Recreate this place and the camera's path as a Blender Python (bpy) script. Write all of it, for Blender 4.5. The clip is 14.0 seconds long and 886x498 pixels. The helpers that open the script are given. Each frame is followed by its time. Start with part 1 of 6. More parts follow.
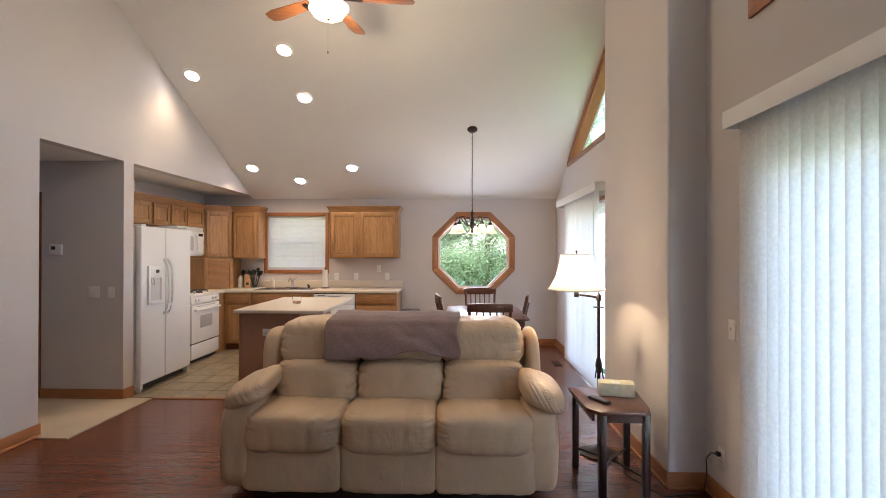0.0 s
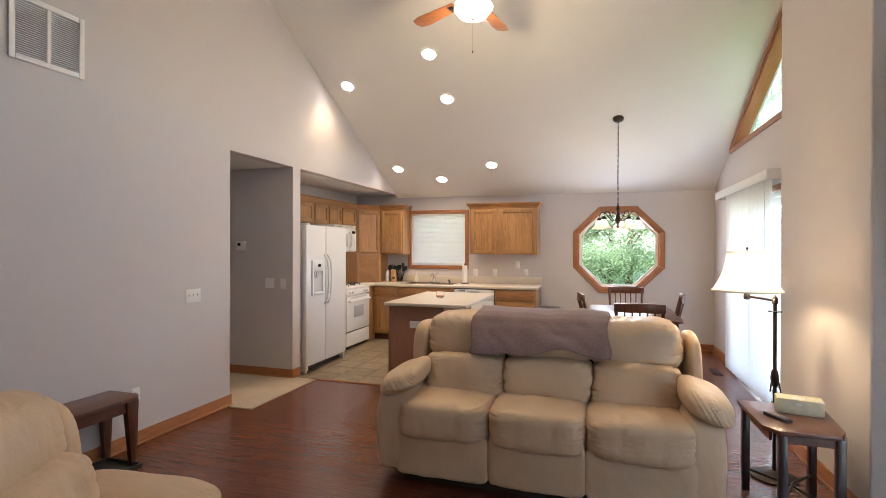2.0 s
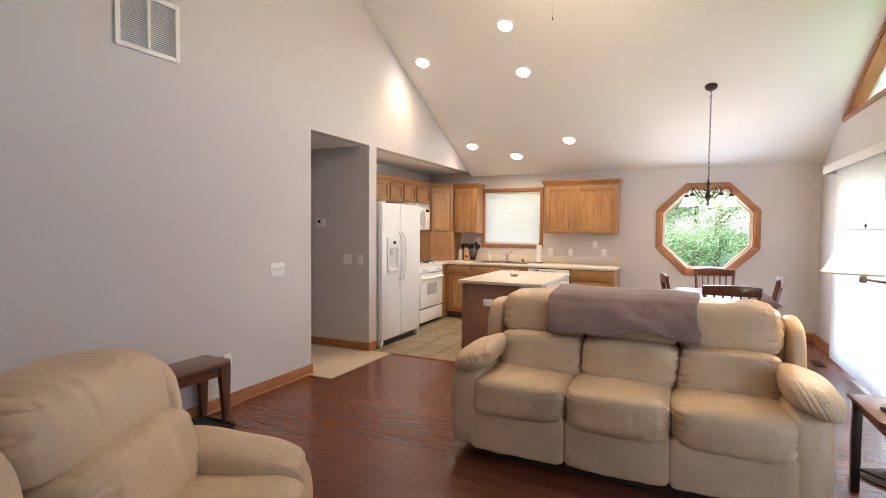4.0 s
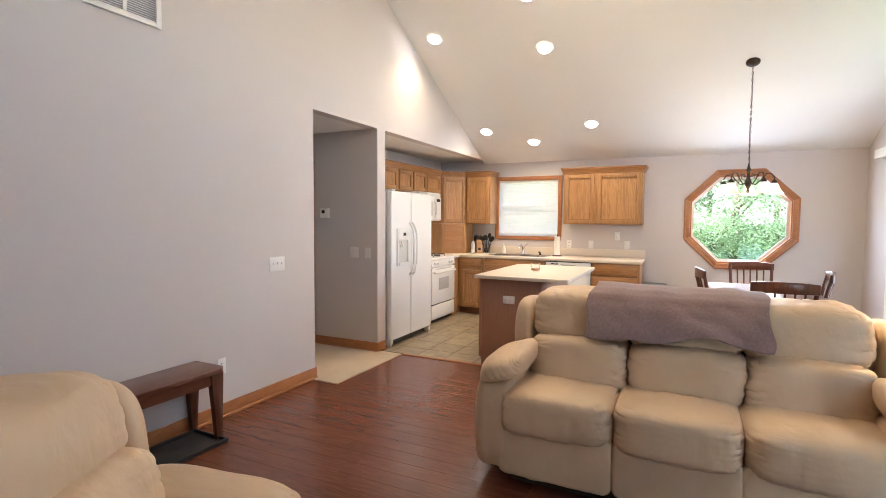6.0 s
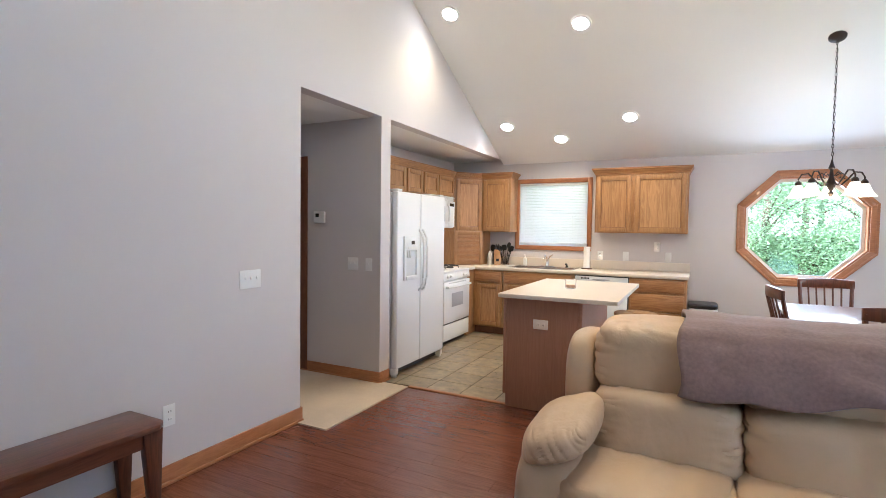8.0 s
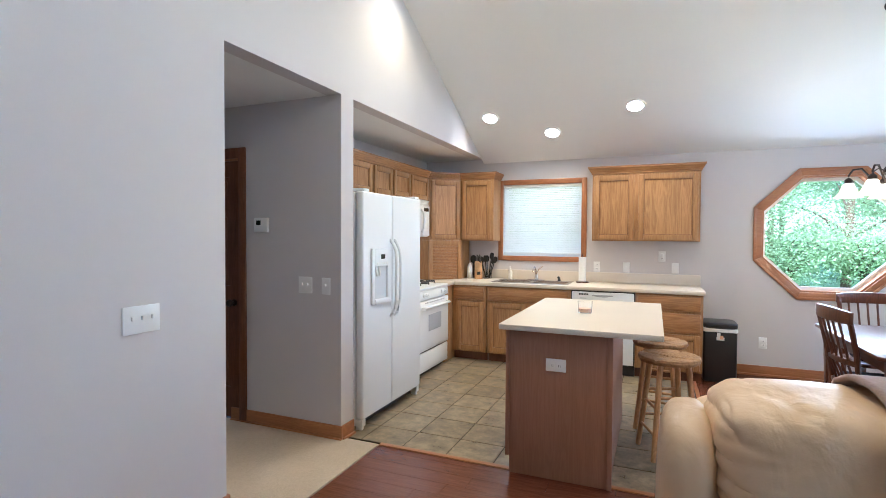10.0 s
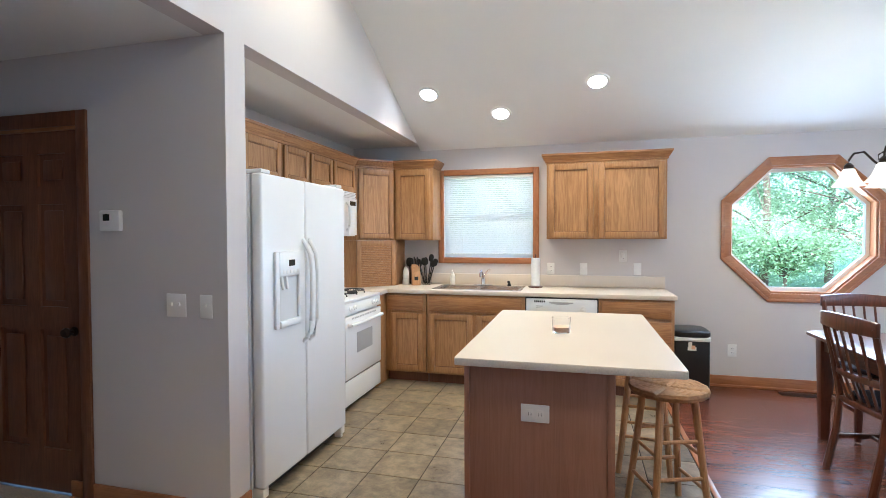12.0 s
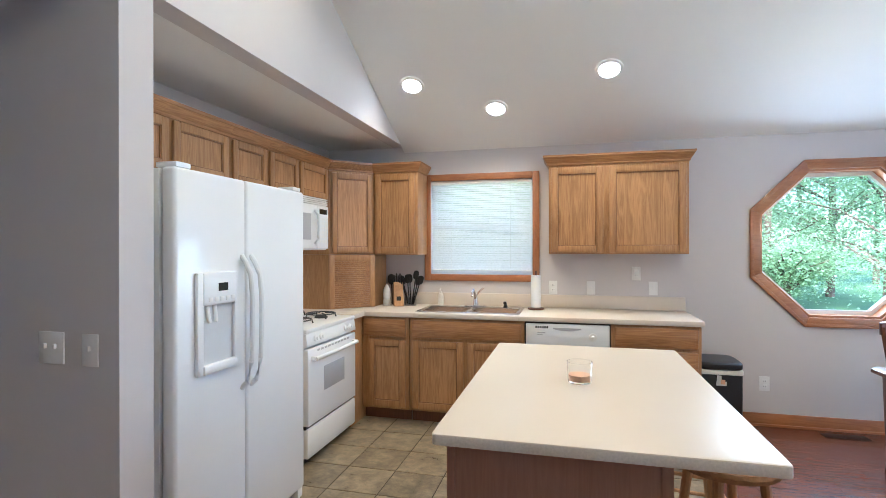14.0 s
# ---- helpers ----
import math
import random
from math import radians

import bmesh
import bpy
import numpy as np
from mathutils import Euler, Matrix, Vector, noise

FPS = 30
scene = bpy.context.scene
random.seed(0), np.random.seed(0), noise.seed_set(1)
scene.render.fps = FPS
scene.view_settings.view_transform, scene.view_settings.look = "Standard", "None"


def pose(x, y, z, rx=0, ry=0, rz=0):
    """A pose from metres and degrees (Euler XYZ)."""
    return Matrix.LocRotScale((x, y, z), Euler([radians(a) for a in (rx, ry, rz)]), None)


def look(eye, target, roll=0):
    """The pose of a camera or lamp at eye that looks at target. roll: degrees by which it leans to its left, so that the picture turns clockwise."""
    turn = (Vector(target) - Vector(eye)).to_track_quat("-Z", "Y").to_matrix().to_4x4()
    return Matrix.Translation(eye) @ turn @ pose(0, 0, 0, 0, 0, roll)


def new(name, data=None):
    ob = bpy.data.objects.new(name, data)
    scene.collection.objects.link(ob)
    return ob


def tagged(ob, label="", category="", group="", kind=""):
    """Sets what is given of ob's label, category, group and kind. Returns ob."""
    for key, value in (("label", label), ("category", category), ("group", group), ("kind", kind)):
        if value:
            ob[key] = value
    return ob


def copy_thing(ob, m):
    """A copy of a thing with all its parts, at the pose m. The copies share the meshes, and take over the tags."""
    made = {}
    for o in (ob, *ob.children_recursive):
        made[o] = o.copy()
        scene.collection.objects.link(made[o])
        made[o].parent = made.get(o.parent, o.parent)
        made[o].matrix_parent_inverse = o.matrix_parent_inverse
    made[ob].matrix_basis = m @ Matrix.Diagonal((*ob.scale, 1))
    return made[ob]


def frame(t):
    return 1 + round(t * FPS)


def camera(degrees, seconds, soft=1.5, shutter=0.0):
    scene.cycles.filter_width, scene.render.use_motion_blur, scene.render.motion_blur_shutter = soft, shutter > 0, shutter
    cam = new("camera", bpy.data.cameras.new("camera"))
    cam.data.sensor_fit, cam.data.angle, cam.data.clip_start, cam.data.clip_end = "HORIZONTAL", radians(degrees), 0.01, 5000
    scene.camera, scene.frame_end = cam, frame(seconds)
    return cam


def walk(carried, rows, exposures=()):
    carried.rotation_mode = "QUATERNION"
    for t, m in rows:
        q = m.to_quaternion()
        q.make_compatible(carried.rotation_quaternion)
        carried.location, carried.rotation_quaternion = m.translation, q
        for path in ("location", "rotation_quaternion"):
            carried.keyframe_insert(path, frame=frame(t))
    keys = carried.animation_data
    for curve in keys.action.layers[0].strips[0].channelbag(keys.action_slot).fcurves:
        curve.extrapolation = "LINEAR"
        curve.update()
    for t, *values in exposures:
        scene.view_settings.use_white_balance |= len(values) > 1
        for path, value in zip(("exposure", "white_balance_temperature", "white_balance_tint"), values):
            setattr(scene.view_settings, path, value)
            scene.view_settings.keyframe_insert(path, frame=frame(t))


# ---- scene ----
cam = camera(82.7, 14.0, soft=0.9)
PATH = [
    (0, (-0.063, -0.094, 1.508), (-0.131, 1.905, 1.519), 0.1),
    (0.5, (-0.078, -0.098, 1.512), (-0.266, 1.893, 1.538), 0.1),
    (1, (-0.099, -0.099, 1.517), (-0.411, 1.877, 1.538), 0.3),
    (1.5, (-0.124, -0.091, 1.51), (-0.571, 1.858, 1.526), 0.1),
    (2, (-0.144, -0.096, 1.508), (-0.731, 1.815, 1.503), 0.2),
    (2.5, (-0.166, -0.099, 1.503), (-0.843, 1.782, 1.476), 0.2),
    (3, (-0.172, -0.098, 1.493), (-0.941, 1.748, 1.452), 0.0),
    (5.5, (-0.356, 0.176, 1.463), (-1.229, 1.971, 1.341), 0.5),
    (6, (-0.47, 0.318, 1.457), (-1.34, 2.115, 1.341), 0.4),
    (6.5, (-0.563, 0.479, 1.426), (-1.482, 2.253, 1.341), 0.1),
    (7, (-0.67, 0.699, 1.437), (-1.603, 2.466, 1.354), 0.1),
    (7.5, (-0.77, 0.891, 1.429), (-1.69, 2.665, 1.354), 0.3),
    (8, (-0.92, 1.104, 1.426), (-1.823, 2.887, 1.346), 0.8),
    (8.2, (-0.984, 1.184, 1.434), (-1.876, 2.972, 1.354), 0.8),
    (10.3, (-1.539, 2.079, 1.446), (-2.271, 3.94, 1.401), 0.2),
    (10.5, (-1.581, 2.162, 1.437), (-2.28, 4.035, 1.394), 0.1),
    (11, (-1.67, 2.378, 1.425), (-2.307, 4.274, 1.387), -0.2),
    (11.5, (-1.761, 2.605, 1.432), (-2.341, 4.519, 1.389), -0.3),
    (12, (-1.825, 2.804, 1.433), (-2.341, 4.735, 1.384), -0.2),
    (12.5, (-1.906, 3.027, 1.442), (-2.349, 4.977, 1.394), -0.1),
    (13, (-1.949, 3.201, 1.439), (-2.386, 5.153, 1.409), -0.1),
    (13.5, (-1.955, 3.353, 1.449), (-2.407, 5.301, 1.444), -0.4),
    (14, (-1.943, 3.475, 1.451), (-2.432, 5.414, 1.449), -0.1),
]
EXPOSURES = [(0, 2.98, 5900, 17), (2, 3.2, 5950, 15), (6, 3.7, 5800, 13), (8, 3.65, 5200, 10), (10.5, 3.6, 4860, 6), (12.5, 3.55, 4860, 6), (14, 3.42, 4840, 6)]
walk(cam, [(t, look(eye, target, roll)) for t, eye, target, roll in PATH], EXPOSURES)

# ---- world, daylight and exposure ----
world = bpy.data.worlds.new("overcast_sky")
scene.world = world
world.use_nodes = True
wn = world.node_tree
sky = wn.nodes.new("ShaderNodeTexSky")
sky.sky_type, sky.sun_disc = "NISHITA", False
sky.sun_elevation, sky.sun_rotation = radians(42), radians(195)
wn.links.new(sky.outputs[0], wn.nodes["Background"].inputs[0])
wn.nodes["Background"].inputs[1].default_value = 0.15


def lamp(name, kind, m, energy, colour, **more):
    data = bpy.data.lights.new(name, kind)
    data.energy, data.color = energy, colour
    if kind == "AREA":
        data.shape, data.size, data.size_y = "RECTANGLE", more["w"], more["h"]
    elif kind == "SPOT":
        data.spot_size, data.spot_blend, data.shadow_soft_size = radians(more["cone"]), more["blend"], more["r"]
    elif kind == "SUN":
        data.angle = radians(more["angle"])
    else:
        data.shadow_soft_size = more["r"]
    ob = new(name, data)
    ob.matrix_world = m
    return ob


DAY = (0.90, 0.95, 1.0)
WARM = (1.0, 0.74, 0.41)
lamp("sun", "SUN", look((0, 0, 18), (5, 19, 0)), 3.2, (1.0, 0.95, 0.88), angle=10)
# sky light that stands in the window openings
lamp("daylight_near_slider", "AREA", look((1.66, 1.65, 1.08), (0, 1.65, 1.0)), 1.7, DAY, w=1.8, h=1.95)
lamp("daylight_dining_slider", "AREA", look((1.62, 6.0, 1.08), (0, 6.0, 1.0)), 2.6, DAY, w=1.75, h=1.95)
lamp("daylight_dining_upper", "AREA", look((1.62, 5.8, 2.98), (0, 5.8, 2.5)), 0.12, DAY, w=1.3, h=0.35)
lamp("daylight_near_upper", "AREA", look((1.66, 2.0, 2.98), (0, 2.0, 2.5)), 0.3, DAY, w=1.3, h=0.35)
lamp("daylight_octagon", "AREA", look((0.154, 8.2, 1.49), (0.154, 0, 1.2)), 3.0, DAY, w=1.0, h=1.0)
lamp("daylight_kitchen_window", "AREA", look((-2.75, 8.25, 1.65), (-2.75, 0, 1.65)), 0.16, DAY, w=0.88, h=0.8)

# ---- materials ----


def material(name):
    mat = bpy.data.materials.new(name)
    mat.use_nodes = True
    return mat, mat.node_tree, mat.node_tree.nodes["Principled BSDF"]


def node(nt, kind, **values):
    n = nt.nodes.new(kind)
    for key, value in values.items():
        n.inputs[key].default_value = value
    return n


def coords(nt, scale=(1, 1, 1), rot=(0, 0, 0), shift=True):
    """Object coordinates, stretched, and moved by a random amount for each object."""
    tc = nt.nodes.new("ShaderNodeTexCoord")
    mp = nt.nodes.new("ShaderNodeMapping")
    mp.inputs["Scale"].default_value = scale
    mp.inputs["Rotation"].default_value = rot
    src = tc.outputs["Object"]
    if shift:
        info = nt.nodes.new("ShaderNodeObjectInfo")
        mul = nt.nodes.new("ShaderNodeMath")
        mul.operation = "MULTIPLY"
        mul.inputs[1].default_value = 7.3
        nt.links.new(info.outputs["Random"], mul.inputs[0])
        add = nt.nodes.new("ShaderNodeVectorMath")
        nt.links.new(src, add.inputs[0])
        nt.links.new(mul.outputs[0], add.inputs[1])
        src = add.outputs[0]
    nt.links.new(src, mp.inputs["Vector"])
    return mp.outputs[0]


def ramp(nt, fac, stops):
    r = nt.nodes.new("ShaderNodeValToRGB")
    while len(r.color_ramp.elements) < len(stops):
        r.color_ramp.elements.new(0.5)
    for e, (p, c) in zip(r.color_ramp.elements, stops):
        e.position, e.color = p, (*c, 1)
    nt.links.new(fac, r.inputs[0])
    return r.outputs[0]


def bump(nt, bsdf, height, strength, distance):
    b = node(nt, "ShaderNodeBump", Strength=strength, Distance=distance)
    nt.links.new(height, b.inputs["Height"])
    nt.links.new(b.outputs[0], bsdf.inputs["Normal"])


def shade(c, k):
    return tuple(min(1, v * k) for v in c)


def plain(name, colour, rough=0.5, metal=0.0, grain=40, vary=0.05, relief=0.1, coat=0.0, big=1.5):
    mat, nt, b = material(name)
    v = coords(nt, shift=False)
    n1 = node(nt, "ShaderNodeTexNoise", Scale=big, Detail=4)
    n2 = node(nt, "ShaderNodeTexNoise", Scale=grain, Detail=3)
    for n in (n1, n2):
        nt.links.new(v, n.inputs["Vector"])
    mix = nt.nodes.new("ShaderNodeMath")
    nt.links.new(n1.outputs[0], mix.inputs[0])
    nt.links.new(n2.outputs[0], mix.inputs[1])
    half = nt.nodes.new("ShaderNodeMath")
    half.operation = "MULTIPLY"
    half.inputs[1].default_value = 0.5
    nt.links.new(mix.outputs[0], half.inputs[0])
    nt.links.new(ramp(nt, half.outputs[0], [(0.3, shade(colour, 1 - vary)), (0.7, shade(colour, 1 + vary))]), b.inputs["Base Color"])
    b.inputs["Roughness"].default_value, b.inputs["Metallic"].default_value = rough, metal
    b.inputs["Coat Weight"].default_value = coat
    if relief:
        bump(nt, b, n2.outputs[0], relief, 0.003)
    return mat


def timber(name, dark, light, grain=(14, 14, 1.2), rough=0.42, coat=0.15, contrast=1.0, rot=(0, 0, 0)):
    """Wood with long grain, pores and a slow change of tone. grain: scale along x, y and z; the small one is the way of the grain."""
    mat, nt, b = material(name)
    v = coords(nt, grain, rot)
    n1 = node(nt, "ShaderNodeTexNoise", Scale=1.0, Detail=3, Distortion=1.6)
    n2 = node(nt, "ShaderNodeTexNoise", Scale=9.0, Detail=6, Roughness=0.7)
    n3 = node(nt, "ShaderNodeTexNoise", Scale=0.25, Detail=2)
    for n in (n1, n2, n3):
        nt.links.new(v, n.inputs["Vector"])
    w = nt.nodes.new("ShaderNodeMath")
    w.operation = "PINGPONG"
    w.inputs[1].default_value = 0.5
    m5 = nt.nodes.new("ShaderNodeMath")
    m5.operation = "MULTIPLY"
    m5.inputs[1].default_value = 5.0
    nt.links.new(n1.outputs[0], m5.inputs[0])
    nt.links.new(m5.outputs[0], w.inputs[0])
    a1 = nt.nodes.new("ShaderNodeMath")
    a1.operation = "MULTIPLY_ADD"
    a1.inputs[1].default_value, a1.inputs[2].default_value = 0.55 * contrast, 0.08
    nt.links.new(w.outputs[0], a1.inputs[0])
    a2 = nt.nodes.new("ShaderNodeMath")
    a2.operation = "MULTIPLY_ADD"
    a2.inputs[1].default_value = 0.55
    nt.links.new(n2.outputs[0], a2.inputs[0])
    nt.links.new(a1.outputs[0], a2.inputs[2])
    a3 = nt.nodes.new("ShaderNodeMath")
    a3.operation = "MULTIPLY_ADD"
    a3.inputs[1].default_value = 0.35
    nt.links.new(n3.outputs[0], a3.inputs[0])
    nt.links.new(a2.outputs[0], a3.inputs[2])
    nt.links.new(ramp(nt, a3.outputs[0], [(0.3, dark), (0.85, light)]), b.inputs["Base Color"])
    b.inputs["Roughness"].default_value, b.inputs["Coat Weight"].default_value = rough, coat
    bump(nt, b, n2.outputs[0], 0.12, 0.002)
    return mat


def glow(name, colour, strength):
    mat, nt, b = material(name)
    b.inputs["Base Color"].default_value = (*colour, 1)
    b.inputs["Emission Color"].default_value = (*colour, 1)
    b.inputs["Emission Strength"].default_value = strength
    return mat


def sheer(name, colour, through_share, rough=0.6, scale=(1, 1, 1), relief=0.05):
    """A thin stuff that lets light through: cloth, vinyl slats, leaves."""
    mat, nt, b = material(name)
    n = node(nt, "ShaderNodeTexNoise", Scale=60, Detail=3)
    nt.links.new(coords(nt, scale), n.inputs["Vector"])
    col = ramp(nt, n.outputs[0], [(0.3, shade(colour, 0.93)), (0.7, shade(colour, 1.05))])
    nt.links.new(col, b.inputs["Base Color"])
    b.inputs["Roughness"].default_value = rough
    bump(nt, b, n.outputs[0], relief, 0.002)
    tr = nt.nodes.new("ShaderNodeBsdfTranslucent")
    nt.links.new(col, tr.inputs[0])
    mix = nt.nodes.new("ShaderNodeMixShader")
    mix.inputs[0].default_value = through_share
    nt.links.new(b.outputs[0], mix.inputs[1])
    nt.links.new(tr.outputs[0], mix.inputs[2])
    nt.links.new(mix.outputs[0], nt.nodes["Material Output"].inputs[0])
    return mat


def clear(name, colour=(1, 1, 1), rough=0.0, ior=1.45):
    mat, nt, b = material(name)
    b.inputs["Base Color"].default_value = (*colour, 1)
    b.inputs["Transmission Weight"].default_value = 1.0
    b.inputs["Roughness"].default_value, b.inputs["IOR"].default_value = rough, ior
    return mat


def leather(name, colour):
    mat, nt, b = material(name)
    v = coords(nt)
    big = node(nt, "ShaderNodeTexNoise", Scale=2.2, Detail=4)
    stretch = nt.nodes.new("ShaderNodeMapping")
    stretch.inputs["Scale"].default_value = (8.0, 6.0, 4.0)
    stretch.inputs["Rotation"].default_value = (0.1, 0.2, 0.3)
    nt.links.new(v, stretch.inputs["Vector"])
    fold = node(nt, "ShaderNodeTexNoise", Scale=1.1, Detail=4, Distortion=0.3)
    nt.links.new(stretch.outputs[0], fold.inputs["Vector"])
    pore = node(nt, "ShaderNodeTexVoronoi", Scale=260)
    for n in (big, pore):
        nt.links.new(v, n.inputs["Vector"])
    nt.links.new(ramp(nt, big.outputs[0], [(0.3, shade(colour, 0.86)), (0.55, colour), (0.75, shade(colour, 1.1))]), b.inputs["Base Color"])
    rr = node(nt, "ShaderNodeMapRange", **{"From Min": 0.3, "From Max": 0.7, "To Min": 0.36, "To Max": 0.52})
    nt.links.new(big.outputs[0], rr.inputs[0])
    nt.links.new(rr.outputs[0], b.inputs["Roughness"])
    b1 = node(nt, "ShaderNodeBump", Strength=0.4, Distance=0.03)
    nt.links.new(fold.outputs[0], b1.inputs["Height"])
    b2 = node(nt, "ShaderNodeBump", Strength=0.12, Distance=0.001)
    nt.links.new(pore.outputs["Distance"], b2.inputs["Height"])
    nt.links.new(b1.outputs[0], b2.inputs["Normal"])
    nt.links.new(b2.outputs[0], b.inputs["Normal"])
    return mat


def tile_glaze(name, colour):
    """Mottled glazed tile whose tone differs from piece to piece."""
    mat, nt, b = material(name)
    v = coords(nt)
    cloud = node(nt, "ShaderNodeTexNoise", Scale=9.0, Detail=7, Roughness=0.72, Distortion=0.2)
    fine = node(nt, "ShaderNodeTexNoise", Scale=55.0, Detail=4)
    for n in (cloud, fine):
        nt.links.new(v, n.inputs["Vector"])
    info = nt.nodes.new("ShaderNodeObjectInfo")
    k = nt.nodes.new("ShaderNodeMath")
    k.operation = "MULTIPLY_ADD"
    k.inputs[1].default_value, k.inputs[2].default_value = 0.10, -0.05
    nt.links.new(info.outputs["Random"], k.inputs[0])
    s = nt.nodes.new("ShaderNodeMath")
    nt.links.new(cloud.outputs[0], s.inputs[0])
    nt.links.new(k.outputs[0], s.inputs[1])
    nt.links.new(ramp(nt, s.outputs[0], [(0.34, shade(colour, 0.5)), (0.5, colour), (0.66, shade(colour, 1.6))]), b.inputs["Base Color"])
    r = node(nt, "ShaderNodeMapRange", **{"From Min": 0.3, "From Max": 0.7, "To Min": 0.25, "To Max": 0.5})
    nt.links.new(cloud.outputs[0], r.inputs[0])
    nt.links.new(r.outputs[0], b.inputs["Roughness"])
    bump(nt, b, fine.outputs[0], 0.15, 0.003)
    return mat


WALL = plain("wall_paint", (0.60, 0.56, 0.55), 0.75, grain=220, vary=0.02, relief=0.08)
CEIL = plain("ceiling_paint", (0.81, 0.80, 0.78), 0.85, grain=160, vary=0.02, relief=0.15)
WHITE = plain("white_trim", (0.8, 0.79, 0.77), 0.4, grain=80, vary=0.02, relief=0.03)
APPL = plain("appliance_enamel", (0.80, 0.81, 0.82), 0.28, grain=300, vary=0.015, relief=0.05, coat=0.2)
PALE = plain("pale_plastic", (0.62, 0.63, 0.64), 0.4, grain=120, vary=0.02, relief=0.02)
APPL_GREY = plain("grey_plastic", (0.42, 0.43, 0.45), 0.4, grain=120, vary=0.04, relief=0.03)
OAK = timber("oak_upright", (0.22, 0.10, 0.034), (0.46, 0.25, 0.10), grain=(20, 20, 1.4), contrast=0.7)
OAK_X = timber("oak_across", (0.19, 0.078, 0.024), (0.43, 0.215, 0.08), grain=(1.2, 14, 14))
OAK_Y = timber("oak_along", (0.19, 0.078, 0.024), (0.43, 0.215, 0.08), grain=(14, 1.2, 14))
# darkened oak that paints the shadow line round the sunk panels
PANEL_SHADOW = timber("oak_shadow_line", (0.12, 0.046, 0.014), (0.30, 0.14, 0.05))
PANEL = timber("oak_panel", (0.22, 0.10, 0.034), (0.50, 0.275, 0.115), grain=(16, 16, 1.0), contrast=0.95)
TRIM = timber("stained_trim", (0.26, 0.095, 0.032), (0.40, 0.165, 0.06), grain=(2, 14, 14), coat=0.25)
TRIM_Y = timber("stained_trim_along", (0.26, 0.095, 0.032), (0.40, 0.165, 0.06), grain=(14, 2, 14), coat=0.25)
TRIM_Z = timber("stained_trim_upright", (0.26, 0.095, 0.032), (0.40, 0.165, 0.06), grain=(14, 14, 2), coat=0.25)
DOORWOOD = timber("door_wood", (0.085, 0.027, 0.011), (0.17, 0.062, 0.026), grain=(12, 12, 1.2))
ISLAND = timber("island_panel", (0.26, 0.128, 0.078), (0.36, 0.185, 0.118), grain=(16, 16, 1.0), rough=0.5, coat=0.05, contrast=0.75)
DARKWOOD = timber("mahogany", (0.035, 0.011, 0.006), (0.12, 0.038, 0.018), grain=(12, 12, 1.5), rough=0.28, coat=0.35)
EBONY = timber("ebonised_wood", (0.012, 0.006, 0.005), (0.03, 0.012, 0.009), grain=(12, 12, 1.5), rough=0.32, coat=0.3)
DARKWOOD_Y = timber("mahogany_along", (0.05, 0.016, 0.009), (0.15, 0.05, 0.025), grain=(12, 1.5, 12), rough=0.3, coat=0.3)
STOOLWOOD = timber("stool_wood", (0.34, 0.17, 0.065), (0.56, 0.32, 0.14), grain=(14, 14, 2))
FLOORWOOD = timber("floor_planks", (0.075, 0.021, 0.011), (0.185, 0.060, 0.031), grain=(1.3, 17, 17), rough=0.27, coat=0.12, contrast=0.7)
FLOORGAP = plain("floor_gap", (0.02, 0.008, 0.005), 0.8, relief=0)
TILE = tile_glaze("floor_tile", (0.225, 0.18, 0.118))
GROUT = plain("grout", (0.05, 0.038, 0.028), 0.9, grain=90, vary=0.15, relief=0.3)
CARPET = plain("carpet", (0.50, 0.41, 0.31), 0.98, grain=160, vary=0.34, relief=0.9)
LEATHER = leather("beige_leather", (0.62, 0.445, 0.283))
# near-black that stands in for shade between the cushions and under the seats
SEAT_SHADE = plain("seat_shade_black", (0.05, 0.035, 0.022), 0.9, relief=0)
BLANKET = plain("mauve_fleece", (0.25, 0.165, 0.152), 0.95, grain=70, vary=0.24, relief=0.3, big=5)
BLANKET.node_tree.nodes["Principled BSDF"].inputs["Sheen Weight"].default_value = 0.35
EDGE = plain("laminate_edge", (0.60, 0.56, 0.50), 0.45, grain=140, vary=0.16, relief=0.05)
COUNTER = plain("laminate_top", (0.64, 0.56, 0.47), 0.38, grain=240, vary=0.06, relief=0.02)
STEEL = plain("stainless_steel", (0.62, 0.62, 0.61), 0.24, metal=1.0, grain=200, vary=0.05, relief=0.03)
CHROME = plain("chrome", (0.75, 0.75, 0.76), 0.1, metal=1.0, relief=0)
BLACK = plain("black_plastic", (0.015, 0.015, 0.017), 0.35, grain=120, vary=0.2, relief=0.05)
IRON = plain("bronzed_iron", (0.035, 0.022, 0.016), 0.42, metal=0.6, grain=60, vary=0.25, relief=0.1)
GREYIRON = plain("burner_iron", (0.06, 0.06, 0.065), 0.55, metal=0.3, grain=60, vary=0.2, relief=0.1)
RUSH = plain("woven_rush", (0.34, 0.19, 0.08), 0.75, grain=60, vary=0.4, relief=0.5, big=12)
SLAT = sheer("vinyl_slat", (0.86, 0.86, 0.84), 0.38)
MINI = sheer("blind_slat", (0.80, 0.82, 0.84), 0.16, relief=0)
SHADE = sheer("lamp_shade_cloth", (0.92, 0.90, 0.84), 0.5)
GLASSWHITE = sheer("frosted_glass", (0.9, 0.88, 0.83), 0.5, rough=0.3, relief=0)
PANE = clear("window_glass", ior=1.02)
GLASS = clear("clear_glass")
CANGLOW = glow("downlight_lens", (1.0, 0.93, 0.82), 4)
BOWLGLOW = glow("lit_glass_bowl", (1.0, 0.86, 0.66), 0.6)
BULB = glow("bulb", (1.0, 0.85, 0.62), 3.0)
